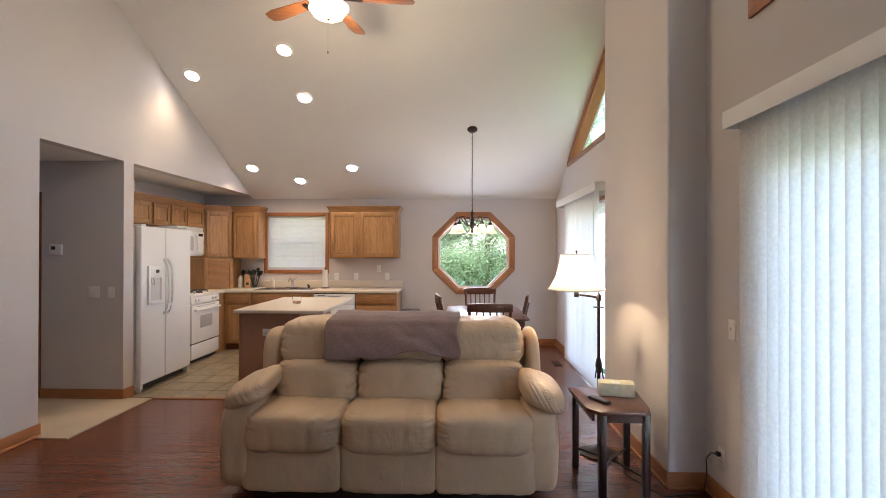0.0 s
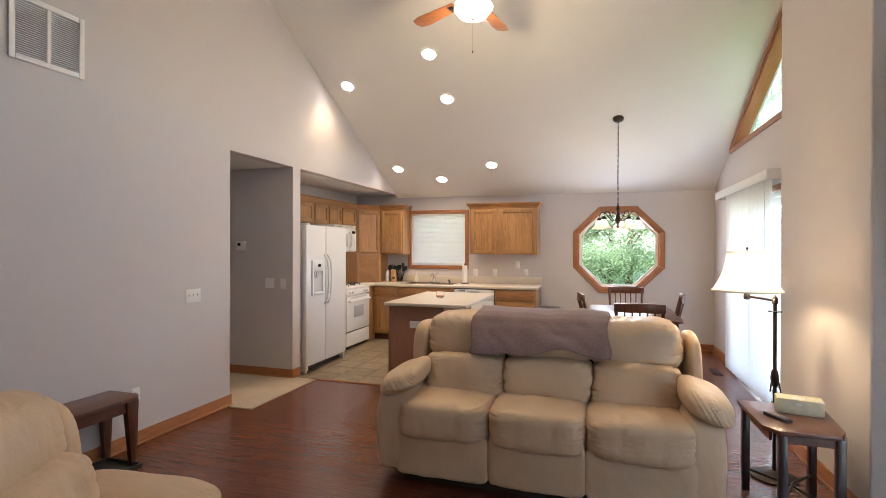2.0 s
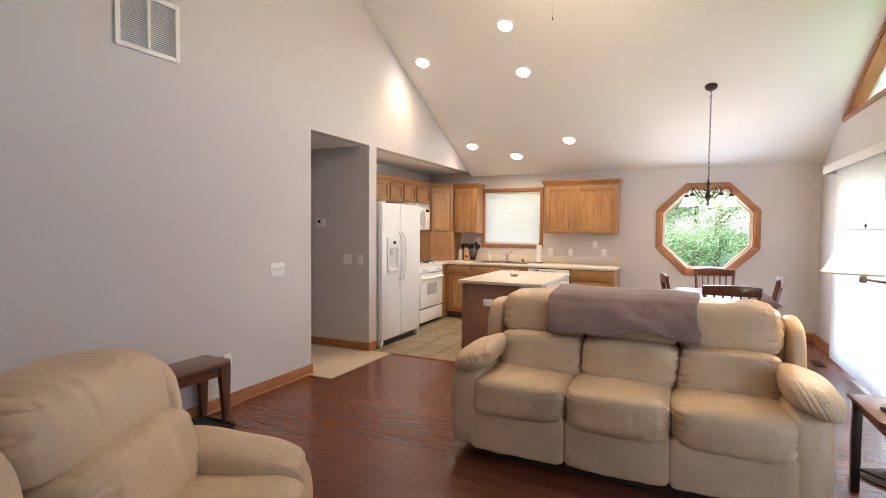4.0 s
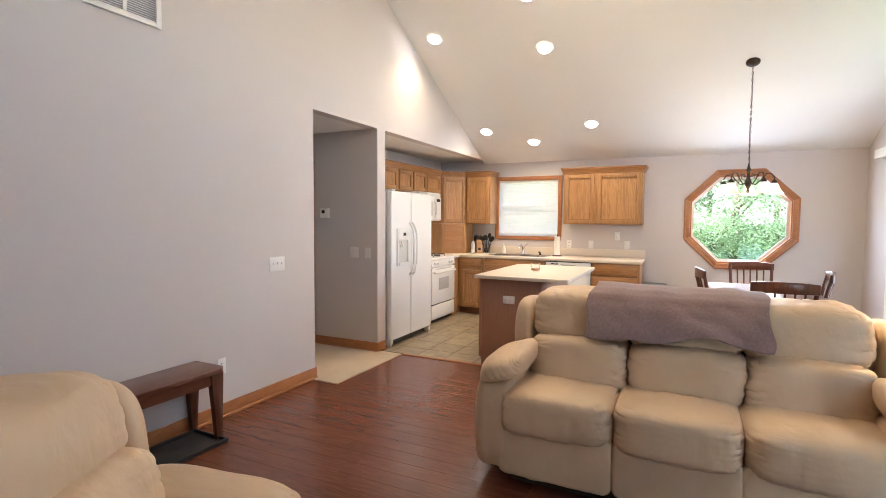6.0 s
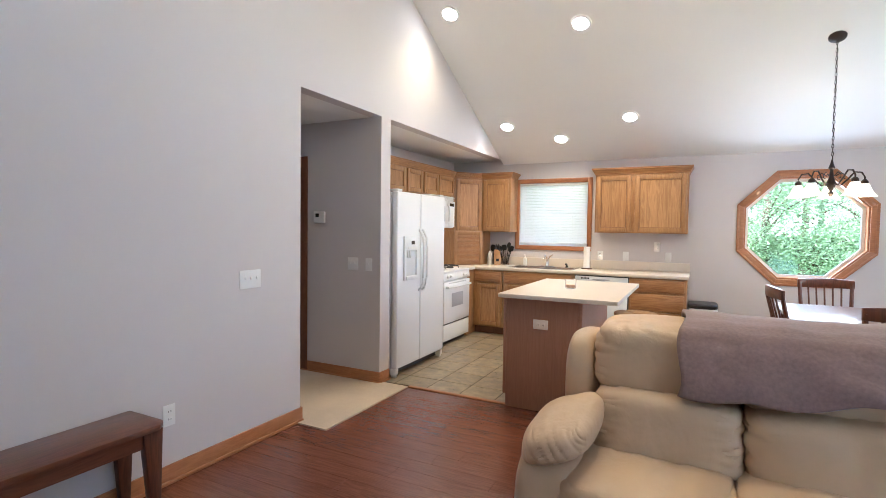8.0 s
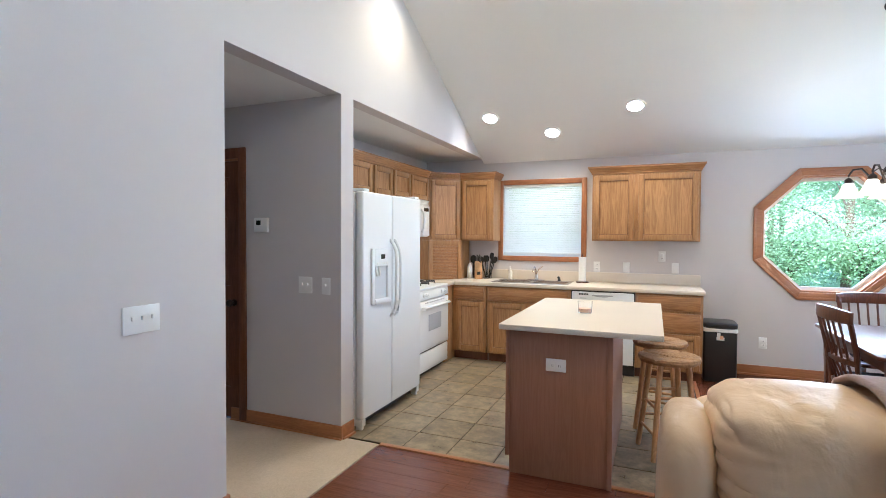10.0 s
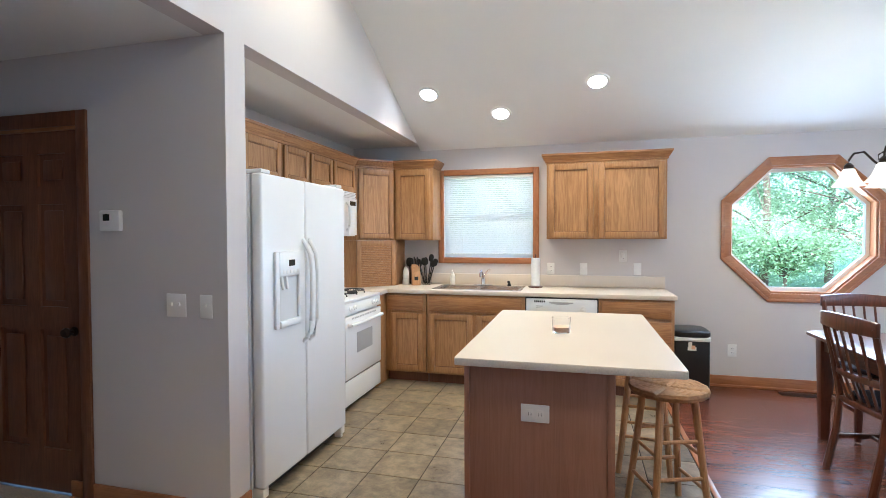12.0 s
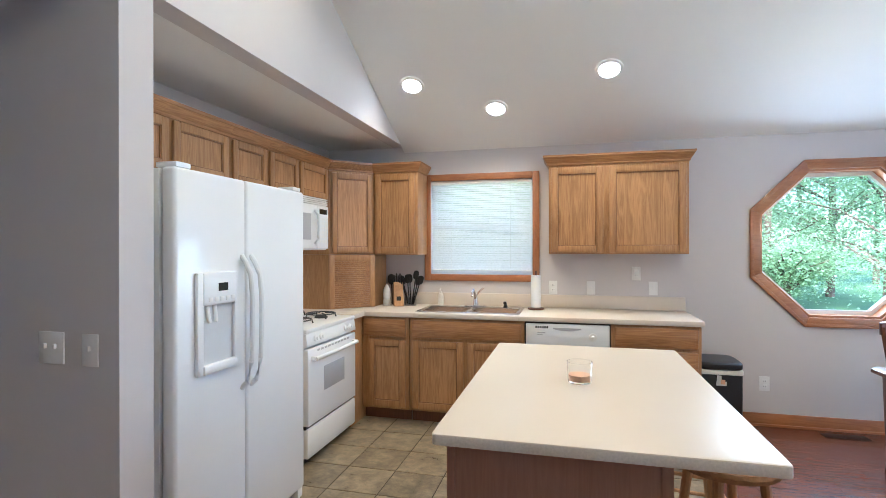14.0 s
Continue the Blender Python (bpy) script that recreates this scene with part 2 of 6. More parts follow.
PINK = plain("candle_wax", (0.82, 0.50, 0.32), 0.55, relief=0)
PAPER = plain("paper", (0.82, 0.81, 0.79), 0.9, grain=120, vary=0.03, relief=0.3)
TISSUE = plain("tissue_carton", (0.68, 0.63, 0.44), 0.6, grain=22, vary=0.18, relief=0)
RUBBER = plain("dark_rubber_tray", (0.02, 0.02, 0.026), 0.6, grain=90, vary=0.3, relief=0.3)
CUSHION = plain("seat_cloth", (0.03, 0.03, 0.05), 0.85, grain=200, vary=0.2, relief=0.4)
LCD = plain("dark_display", (0.02, 0.025, 0.025), 0.15, relief=0)
BARK = plain("bark", (0.11, 0.075, 0.05), 0.95, grain=14, vary=0.5, relief=1.0)
LEAF = sheer("leaf", (0.25, 0.34, 0.19), 0.6, rough=0.6)
GRASS = plain("lawn", (0.07, 0.13, 0.035), 0.95, grain=30, vary=0.4, relief=0.9, big=0.6)

# ---- mesh helpers ----


def box(x0, y0, z0, x1, y1, z1, bev=0.0, seg=2):
    bm = bmesh.new()
    bmesh.ops.create_cube(bm, size=1)
    for v in bm.verts:
        v.co = Vector(((x0 + x1) / 2 + v.co.x * (x1 - x0), (y0 + y1) / 2 + v.co.y * (y1 - y0), (z0 + z1) / 2 + v.co.z * (z1 - z0)))
    if bev > 0:
        bev = min(bev, 0.45 * min(abs(x1 - x0), abs(y1 - y0), abs(z1 - z0)))
        bmesh.ops.bevel(bm, geom=bm.edges[:], offset=bev, segments=seg, profile=0.5, affect="EDGES")
    return bm


def join(*bms):
    out = bms[0]
    for b in bms[1:]:
        me = bpy.data.meshes.new("t")
        b.to_mesh(me)
        out.from_mesh(me)
        bpy.data.meshes.remove(me)
        b.free()
    return out


def moved(bm, m):
    bmesh.ops.transform(bm, matrix=m, verts=bm.verts[:])
    return bm


def prism(points, axis, a, b, bev=0.0):
    """A flat outline drawn out along an axis from a to b. points: the two other coordinates, in the order x, y, z."""
    bm = bmesh.new()
    def put(p, q):
        return {"x": (q, p[0], p[1]), "y": (p[0], q, p[1]), "z": (p[0], p[1], q)}[axis]
    lo = [bm.verts.new(put(p, a)) for p in points]
    hi = [bm.verts.new(put(p, b)) for p in points]
    n = len(points)
    bm.faces.new(lo[::-1])
    bm.faces.new(hi)
    for i in range(n):
        bm.faces.new((lo[i], lo[(i + 1) % n], hi[(i + 1) % n], hi[i]))
    bmesh.ops.recalc_face_normals(bm, faces=bm.faces[:])
    if bev:
        bmesh.ops.bevel(bm, geom=bm.edges[:], offset=bev, segments=2, profile=0.5, affect="EDGES")
    return bm


def lathe(profile, cx=0, cy=0, n=24, ripple=0.0, lobes=8, cap=True):
    """A turned shape about the upright through (cx, cy). profile: pairs of radius and z."""
    bm = bmesh.new()
    rings = []
    for r, z in profile:
        rings.append([bm.verts.new((cx + r * (1 + ripple * math.cos(lobes * 2 * math.pi * i / n)) * math.cos(2 * math.pi * i / n),
                                    cy + r * (1 + ripple * math.cos(lobes * 2 * math.pi * i / n)) * math.sin(2 * math.pi * i / n), z)) for i in range(n)])
    for a, b in zip(rings, rings[1:]):
        for i in range(n):
            bm.faces.new((a[i], a[(i + 1) % n], b[(i + 1) % n], b[i]))
    for ring in (rings[0], rings[-1]):
        if cap and (ring[0].co - ring[n // 2].co).length > 1e-4:
            bm.faces.new(ring)
    bmesh.ops.remove_doubles(bm, verts=bm.verts[:], dist=1e-5)
    bmesh.ops.recalc_face_normals(bm, faces=bm.faces[:])
    return bm


def tube(path, r, n=10, r_end=None, flat=1.0):
    """A round bar along a line of points."""
    bm = bmesh.new()
    pts = [Vector(p) for p in path]
    rings = []
    for k, p in enumerate(pts):
        d = (pts[min(k + 1, len(pts) - 1)] - pts[max(k - 1, 0)]).normalized()
        side = d.cross(Vector((0, 0, 1)) if abs(d.z) < 0.95 else Vector((1, 0, 0))).normalized()
        up = side.cross(d)
        rad = r if r_end is None else r + (r_end - r) * k / (len(pts) - 1)
        rings.append([bm.verts.new(p + rad * (math.cos(2 * math.pi * i / n) * side + flat * math.sin(2 * math.pi * i / n) * up)) for i in range(n)])
    for a, b in zip(rings, rings[1:]):
        for i in range(n):
            bm.faces.new((a[i], a[(i + 1) % n], b[(i + 1) % n], b[i]))
    bm.faces.new(rings[0])
    bm.faces.new(rings[-1])
    bmesh.ops.recalc_face_normals(bm, faces=bm.faces[:])
    return bm


def bar(p, q, w, d, w2=None, d2=None, bev=0.004):
    """A straight bar of w by d (across x and y) from p to q, which may taper."""
    p, q = Vector(p), Vector(q)
    w2, d2 = w2 or w, d2 or d
    bm = bmesh.new()
    lo = [bm.verts.new((p.x + sx * w / 2, p.y + sy * d / 2, p.z)) for sx, sy in ((-1, -1), (1, -1), (1, 1), (-1, 1))]
    hi = [bm.verts.new((q.x + sx * w2 / 2, q.y + sy * d2 / 2, q.z)) for sx, sy in ((-1, -1), (1, -1), (1, 1), (-1, 1))]
    bm.faces.new(lo)
    bm.faces.new(hi)
    for i in range(4):
        bm.faces.new((lo[i], lo[(i + 1) % 4], hi[(i + 1) % 4], hi[i]))
    bmesh.ops.recalc_face_normals(bm, faces=bm.faces[:])
    if bev:
        bmesh.ops.bevel(bm, geom=bm.edges[:], offset=bev, segments=2, profile=0.5, affect="EDGES")
    return bm


def puff(x0, y0, z0, x1, y1, z1, p=4.0, n=14, rough=0.006, lean=0.0, seed=0, sides=0.0, front=0.0, ends=0.0, seams=()):
    """A stuffed cushion: a box blown up to a soft shape, with uneven folds. lean: shift of the top along y.
    sides, front, ends: depth of the creases drawn in at the x sides, at the -y face and at top and bottom. seams: stitched lines across x."""
    bm = bmesh.new()
    bmesh.ops.create_cube(bm, size=2)
    bmesh.ops.subdivide_edges(bm, edges=bm.edges[:], cuts=n, use_grid_fill=True)
    c = Vector(((x0 + x1) / 2, (y0 + y1) / 2, (z0 + z1) / 2))
    h = Vector(((x1 - x0) / 2, (y1 - y0) / 2, (z1 - z0) / 2))
    for v in bm.verts:
        u = Vector([math.sin(a * math.pi / 2 * 0.98) for a in v.co])
        k = sum(abs(a) ** p for a in u) ** (1 / p)
        u = u / k
        q = Vector((c.x + h.x * u.x, c.y + h.y * u.y + lean * (u.z + 1) / 2, c.z + h.z * u.z))
        d = noise.noise(q * 5 + Vector((seed * 3.1, 0, 0))) + 0.6 * noise.noise(Vector((q.x * 14, q.y * 5, q.z * 5 + seed)))
        d = rough * d * 1.6
        for depth, near, s, t in ((sides, abs(u.x), q.z, q.y), (front, -u.y, 1.9 * (q.x + 0.7 * q.z), q.z), (ends, abs(u.z), q.x, q.y)):
            if depth and near > 0.35:
                crease = (1 - min(1, 2.6 * abs(noise.noise(Vector((s * 26 + seed * 5.3, t * 3.5, seed + 1.5 * near)))))) ** 2
                d -= depth * crease * ((near - 0.35) / 0.65) ** 1.6
        for s in seams:
            d -= 0.006 * math.exp(-((u.x - s) / 0.05) ** 2)
        v.co = q + u.normalized() * d
    return bm


def sheared(bm, axis, k, origin):
    """Tilts a shape: z changes by k for each metre along x or y from the origin."""
    for v in bm.verts:
        v.co.z += k * ((v.co.x if axis == "x" else v.co.y) - origin)
    return bm


def root_of(ob):
    while ob.parent:
        ob = ob.parent
    return ob


def thing(name, at, label, category, group=""):
    ob = new(name)
    ob.location = at
    ob.empty_display_size = 0.1
    return tagged(ob, label, category, group)


def part(name, bm, mat, parent, label="", smooth=35):
    """Links a bmesh, given in world places, as one mesh under a thing or a part."""
    base = Vector((0, 0, 0))
    if parent:
        base = Vector(root_of(parent).location)
        bmesh.ops.translate(bm, verts=bm.verts[:], vec=-base)
    me = bpy.data.meshes.new(name)
    bm.to_mesh(me)
    bm.free()
    me.materials.append(mat)
    if smooth:
        me.shade_smooth()
        me.set_sharp_from_angle(angle=radians(smooth))
    ob = new(name, me)
    ob.parent = parent
    if label:
        ob["label"] = label
    return ob


def setting(name, bm, mat, label, category, smooth=0):
    ob = part(name, bm, mat, None, "", smooth)
    return tagged(ob, label, category, kind="structure")


def solo(name, bm, mat, label, category, at, group="", smooth=35):
    """A thing of one mesh, with its origin at its base."""
    bmesh.ops.translate(bm, verts=bm.verts[:], vec=-Vector(at))
    ob = part(name, bm, mat, None, "", smooth)
    ob.location = at
    return tagged(ob, label, category, group)


def wall_with_holes(axis, a, b, s0, s1, z0, z1, holes):
    """Boxes that make up a wall between a and b along its thickness, from s0 to s1, with square holes (s, s, z, z)."""
    cuts = sorted({s0, s1, *[h[0] for h in holes], *[h[1] for h in holes]})
    bms = []
    for p, q in zip(cuts, cuts[1:]):
        spans, low = [], z0
        for h in sorted((h for h in holes if h[0] <= p and q <= h[1]), key=lambda h: h[2]):
            if h[2] > low:
                spans.append((low, h[2]))
            low = h[3]
        if low < z1:
            spans.append((low, z1))
        for lo, hi in spans:
            bms.append(box(a, p, lo, b, q, hi) if axis == "x" else box(p, a, lo, q, b, hi))
    return join(*bms)


# ---- the plan ----
XL, XR, XD, XB = -3.49, 1.51, 1.49, 1.27      # left wall, near right wall, dining wall, the pier
YF, YB = -0.95, 8.10                          # front wall (behind), back wall
XK, XH = -4.29, -6.2                          # kitchen's left wall, end of the hall
HALL0, HALL1, PIER = 3.89, 4.922, 5.075
LOW = 2.43
EAVE, PITCH, RIDGE = 2.372, 0.485, 3.9
TOP = EAVE + PITCH * (YB - RIDGE)


def roof(y):
    return EAVE + PITCH * (YB - y) if y >= RIDGE else TOP - 0.43 * (RIDGE - y)


# floors: a slab under all, then the coverings
setting("floor", join(box(XL - 0.12, YF, -0.2, XR, HALL0, -0.012), box(XL, HALL0, -0.2, XR, YB, -0.012), box(XH, HALL0, -0.2, XL, YB, -0.012)), FLOORGAP,
        "dark wooden laminate floor with tile in the kitchen", "floor")
setting("carpet", join(box(XH, HALL0 - 0.07, -0.012, XL, HALL1, 0.010), box(XL, HALL0 - 0.05, -0.012, -3.205, 4.955, 0.010)), CARPET, "beige cut pile carpet in the hall", "carpet")

# walls
setting("wall_west", prism([(YF, -0.012), (HALL0, -0.012), (HALL0, LOW), (HALL0, roof(HALL0)), (YF, roof(YF))], "x", XL - 0.12, XL), WALL, "tall painted greige wall of the living room", "wall")
MEET = YB - (LOW - EAVE) / PITCH               # where the header runs into the sloped ceiling
setting("wall_west_header", join(prism([(HALL0, LOW), (MEET, LOW), (RIDGE, TOP), (HALL0, roof(HALL0))], "x", XL - 0.12, XL), box(XL - 0.12, MEET, LOW, XL - 0.002, YB + 0.16, LOW + 0.2)), WALL, "painted header wall above the hall and kitchen", "wall")
setting("wall_pier", box(XK - 0.01, HALL1, -0.012, XL, PIER, LOW), WALL, "painted wall end between hall and refrigerator", "wall")
setting("wall_hall_north", wall_with_holes("y", HALL1, PIER, XH, XK - 0.01, -0.012, LOW, [(-5.185, -4.395, -0.012, 2.05)]), WALL, "painted hall wall with a wooden door", "wall")
setting("wall_hall_south", box(XH, HALL0 - 0.12, -0.012, XL - 0.12, HALL0, LOW), WALL, "painted hall wall", "wall")
setting("wall_hall_end", box(XH - 0.1, HALL0 - 0.12, -0.012, XH, PIER, LOW), WALL, "painted wall at the hall's end", "wall")
setting("wall_kitchen_west", box(XK - 0.1, PIER, -0.012, XK, YB + 0.16, LOW), WALL, "painted kitchen wall behind the range", "wall")
setting("wall_south", box(XL - 0.12, YF - 0.12, -0.012, XR + 0.16, YF, roof(YF) + 0.02), WALL, "plain painted wall behind the viewer", "wall")

# back wall with the kitchen window and the eight-sided window
WX0, WX1, WZ0, WZ1 = -3.226, -2.271, 1.209, 2.088
OX, OZ, OA = 0.154, 1.487, 0.592


def octagon(a, cx=None, cz=None):
    k = a * math.tan(math.pi / 8)
    return [((OX if cx is None else cx) + x, (OZ if cz is None else cz) + z) for x, z in
            ((k, -a), (a, -k), (a, k), (k, a), (-k, a), (-a, k), (-a, -k), (-k, -a))]


corners = []
ring, sq = octagon(OA), [(OX + OA, OZ - OA), (OX + OA, OZ + OA), (OX - OA, OZ + OA), (OX - OA, OZ - OA)]
for c, (i, j) in zip(sq, ((0, 1), (2, 3), (4, 5), (6, 7))):
    corners.append(prism([c, ring[i], ring[j]], "y", YB, YB + 0.16))
setting("wall_north", join(wall_with_holes("y", YB, YB + 0.16, XK, XD + 0.16, -0.012, LOW,
        [(WX0, WX1, WZ0, WZ1), (OX - OA, OX + OA, OZ - OA, OZ + OA)]), *corners), WALL, "painted back wall of kitchen and dining area", "wall")

# right side: dining wall, pier, near wall
SD0, SD1 = 5.02, 6.88
UP0, UP1 = 5.05, 7.15
def upper_hole(y0, y1):
    return [(y0, 2.775), (y1, 2.775), (y1, roof(y1) - 0.05), (y0, roof(y0) - 0.05)]
setting("wall_east_dining", join(
    wall_with_holes("x", XD, XD + 0.16, 4.6, YB, -0.012, 2.30, [(SD0, SD1, -0.012, 2.06)]),
    box(XD, 4.6, 2.30, XD + 0.16, YB, 2.36), box(XD, 4.6, 2.36, XD + 0.16, UP0, 2.775), box(XD, UP0, 2.36, XD + 0.16, UP1, 2.775),
    prism([(UP1, 2.36), (YB, 2.36), (YB, roof(YB)), (UP1, roof(UP1))], "x", XD, XD + 0.16),
    prism([(4.6, 2.775), (UP0, 2.775), (UP0, roof(UP0)), (4.6, roof(4.6))], "x", XD, XD + 0.16),
    prism([(UP0, roof(UP0) - 0.05), (UP1, roof(UP1) - 0.05), (UP1, roof(UP1)), (UP0, roof(UP0))], "x", XD, XD + 0.16)),
    WALL, "painted dining wall with sliding door and sloped window", "wall")
setting("wall_pier_east", prism([(3.18, -0.012), (4.6, -0.012), (4.6, roof(4.6)), (RIDGE, TOP), (3.18, roof(3.18))], "x", XB, XR + 0.16, 0.012), WALL, "painted wall pier between the two sliding doors", "wall")
SN0, SN1 = 0.62, 2.52
NU0, NU1 = 0.85, 2.62
setting("wall_east_living", join(
    wall_with_holes("x", XR, XR + 0.16, YF, 3.18, -0.012, 2.36, [(SN0, SN1, -0.012, 2.06)]),
    prism([(YF, 2.36), (NU0, 2.36), (NU0, roof(NU0)), (YF, roof(YF))], "x", XR, XR + 0.16),
    prism([(NU1, 2.36), (3.18, 2.36), (3.18, roof(3.18)), (NU1, roof(NU1))], "x", XR, XR + 0.16),
    box(XR, NU0, 2.36, XR + 0.16, NU1, 2.83),
    prism([(NU0, roof(NU0) - 0.12), (NU1, roof(NU1) - 0.12), (NU1, roof(NU1)), (NU0, roof(NU0))], "x", XR, XR + 0.16)),
    WALL, "painted living room wall with sliding door", "wall")

# ceilings
setting("ceiling", join(
    prism([(RIDGE, TOP), (YB + 0.16, roof(YB + 0.16)), (YB + 0.16, roof(YB + 0.16) + 0.2), (RIDGE, TOP + 0.2)], "x", XL, XR + 0.16),
    prism([(YF - 0.12, roof(YF - 0.12)), (RIDGE, TOP), (RIDGE, TOP + 0.2), (YF - 0.12, roof(YF - 0.12) + 0.2)], "x", XL - 0.12, XR + 0.16)), CEIL, "white vaulted ceiling", "ceiling")
setting("ceiling_hall", box(XH - 0.1, HALL0 - 0.12, LOW, XL - 0.12, PIER, LOW + 0.1), CEIL, "flat hall ceiling", "ceiling")
setting("ceiling_kitchen", box(XK - 0.1, PIER, LOW, XL - 0.12, YB + 0.16, LOW + 0.1), CEIL, "flat lowered ceiling over the cabinets", "ceiling")

# ---- trim, windows and doors of the setting ----
BH = 0.105


def board(x0, y0, x1, y1, face):
    """A baseboard with a shoe mould. face: the way it looks, +x, -x, +y or -y."""
    t, s = 0.014, 0.026
    out = []
    for h0, h1, d in ((0.0, BH, t), (0.0, 0.02, s)):
        if face == "+x":
            out.append(box(x0, y0, h0, x0 + d, y1, h1, 0.004))
        elif face == "-x":
            out.append(box(x0 - d, y0, h0, x0, y1, h1, 0.004))
        elif face == "-y":
            out.append(box(x0, y0 - d, h0, x1, y0, h1, 0.004))
        else:
            out.append(box(x0, y0, h0, x1, y0 + d, h1, 0.004))
    return join(*out)


for args, mat in (((XL, YF, XL, HALL0 + 0.014, "+x"), TRIM_Y), ((XL - 0.5, HALL0, XL, HALL0, "+y"), TRIM), ((-4.5, HALL1, XL + 0.014, HALL1, "-y"), TRIM), ((XL, HALL1, XL, PIER, "+x"), TRIM_Y),
                  ((-1.0, YB, XD, YB, "-y"), TRIM), ((XD, SD1 + 0.1, XD, YB, "-x"), TRIM_Y), ((XB, 3.18, XB, 4.6, "-x"), TRIM_Y), ((XB - 0.014, 3.18, XR, 3.18, "-y"), TRIM), ((XR, SN1 + 0.1, XR, 3.18, "-x"), TRIM_Y)):
    setting("baseboard", board(*args), mat, "stained wooden baseboard with shoe mould", "baseboard", smooth=35)

# transition strip between wood and tile
setting("trim", box(-3.205, 4.955, 0.0, -1.07, 4.995, 0.009, 0.004), TRIM, "dark wooden threshold strip beside the tile", "threshold", smooth=35)
setting("trim", box(-1.10, 4.995, 0.0, -1.065, YB, 0.009, 0.004), TRIM_Y, "wooden threshold strip beside the tile", "threshold", smooth=35)


def frame_rect(root, x0, x1, z0, z1, w, y0, y1, bev=0.006):
    part("window_frame", box(x0 - w, y0, z0 - w, x0, y1, z1 + w, bev), TRIM_Z, root)
    part("window_frame", box(x1, y0, z0 - w, x1 + w, y1, z1 + w, bev), TRIM_Z, root)
    part("window_frame", box(x0, y0, z1, x1, y1, z1 + w, bev), TRIM, root)
    part("window_frame", box(x0, y0, z0 - w, x1, y1, z0, bev), TRIM, root)


# kitchen window
win = tagged(thing("window_1", ((WX0 + WX1) / 2, YB, WZ0), "stained wood framed kitchen window above the sink", "window"), kind="structure")
frame_rect(win, WX0, WX1, WZ0, WZ1, 0.062, YB - 0.018, YB)
for bm in (box(WX0, YB + 0.05, WZ0, WX0 + 0.03, YB + 0.15, WZ1), box(WX1 - 0.03, YB + 0.05, WZ0, WX1, YB + 0.15, WZ1), box(WX0 + 0.03, YB + 0.05, WZ1 - 0.03, WX1 - 0.03, YB + 0.15, WZ1), box(WX0 + 0.03, YB + 0.05, WZ0, WX1 - 0.03, YB + 0.15, WZ0 + 0.03),
           box(WX0 + 0.03, YB + 0.09, 1.63, WX1 - 0.03, YB + 0.13, 1.67)):
    part("sash", bm, WHITE, win, "white vinyl sash")
pane = part("pane", box(WX0 + 0.03, YB + 0.105, WZ0 + 0.03, WX1 - 0.03, YB + 0.111, WZ1 - 0.03), PANE, win)
pane.visible_shadow = False
mini = thing("window_blind", ((WX0 + WX1) / 2, YB + 0.04, WZ0), "lowered white horizontal slat blind in the kitchen window", "blind")
part("head_rail", box(WX0 + 0.004, YB + 0.003, WZ1 - 0.034, WX1 - 0.004, YB + 0.037, WZ1 - 0.003, 0.003), WHITE, mini)
part("bottom_rail", box(WX0 + 0.006, YB + 0.008, WZ0 + 0.028, WX1 - 0.006, YB + 0.033, WZ0 + 0.043, 0.003), WHITE, mini)
proto, z = None, WZ0 + 0.055
while z < WZ1 - 0.045:
    if proto is None:
        proto = part("slat", moved(box(WX0 + 0.006, -0.0125, -0.0006, WX1 - 0.006, 0.0125, 0.0006), pose(0, YB + 0.02, z, 54)), MINI, mini, smooth=0)
        z_first = z
    else:
        o = proto.copy()
        scene.collection.objects.link(o)
        o.location.z = z - z_first
    z += 0.0215
for x in (WX0 + 0.2, WX1 - 0.2):
    part("cord", tube([(x, YB + 0.007, WZ0 + 0.04), (x, YB + 0.007, WZ1 - 0.03)], 0.0015, 6), WHITE, mini)

# eight-sided window
octw = tagged(thing("window_2", (OX, YB, OZ - 0.67), "large eight-sided picture window with stained wood trim", "window"), kind="structure")
outer, inner = octagon(0.668), octagon(OA)
mid = octagon(0.640)
for i in range(8):
    j = (i + 1) % 8
    part("window_frame", prism([outer[i], outer[j], inner[j], inner[i]], "y", YB - 0.018, YB, 0.004), TRIM if i % 4 in (1, 3) else (TRIM_Z if i % 4 == 1 else TRIM), octw)
    part("window_frame", prism([outer[i], outer[j], mid[j], mid[i]], "y", YB - 0.026, YB - 0.0185, 0.003), TRIM, octw)
deep, rim, slim = octagon(OA - 0.018), octagon(OA - 0.05), octagon(OA - 0.062)
for i in range(8):
    j = (i + 1) % 8
    part("jamb", prism([inner[i], inner[j], deep[j], deep[i]], "y", YB + 0.001, YB + 0.10), TRIM, octw)
    part("sash", prism([inner[i], inner[j], rim[j], rim[i]], "y", YB + 0.10, YB + 0.15), WHITE, octw, "white window sash")
opane = part("pane", prism(octagon(OA - 0.04), "y", YB + 0.12, YB + 0.126), PANE, octw)
opane.visible_shadow = False


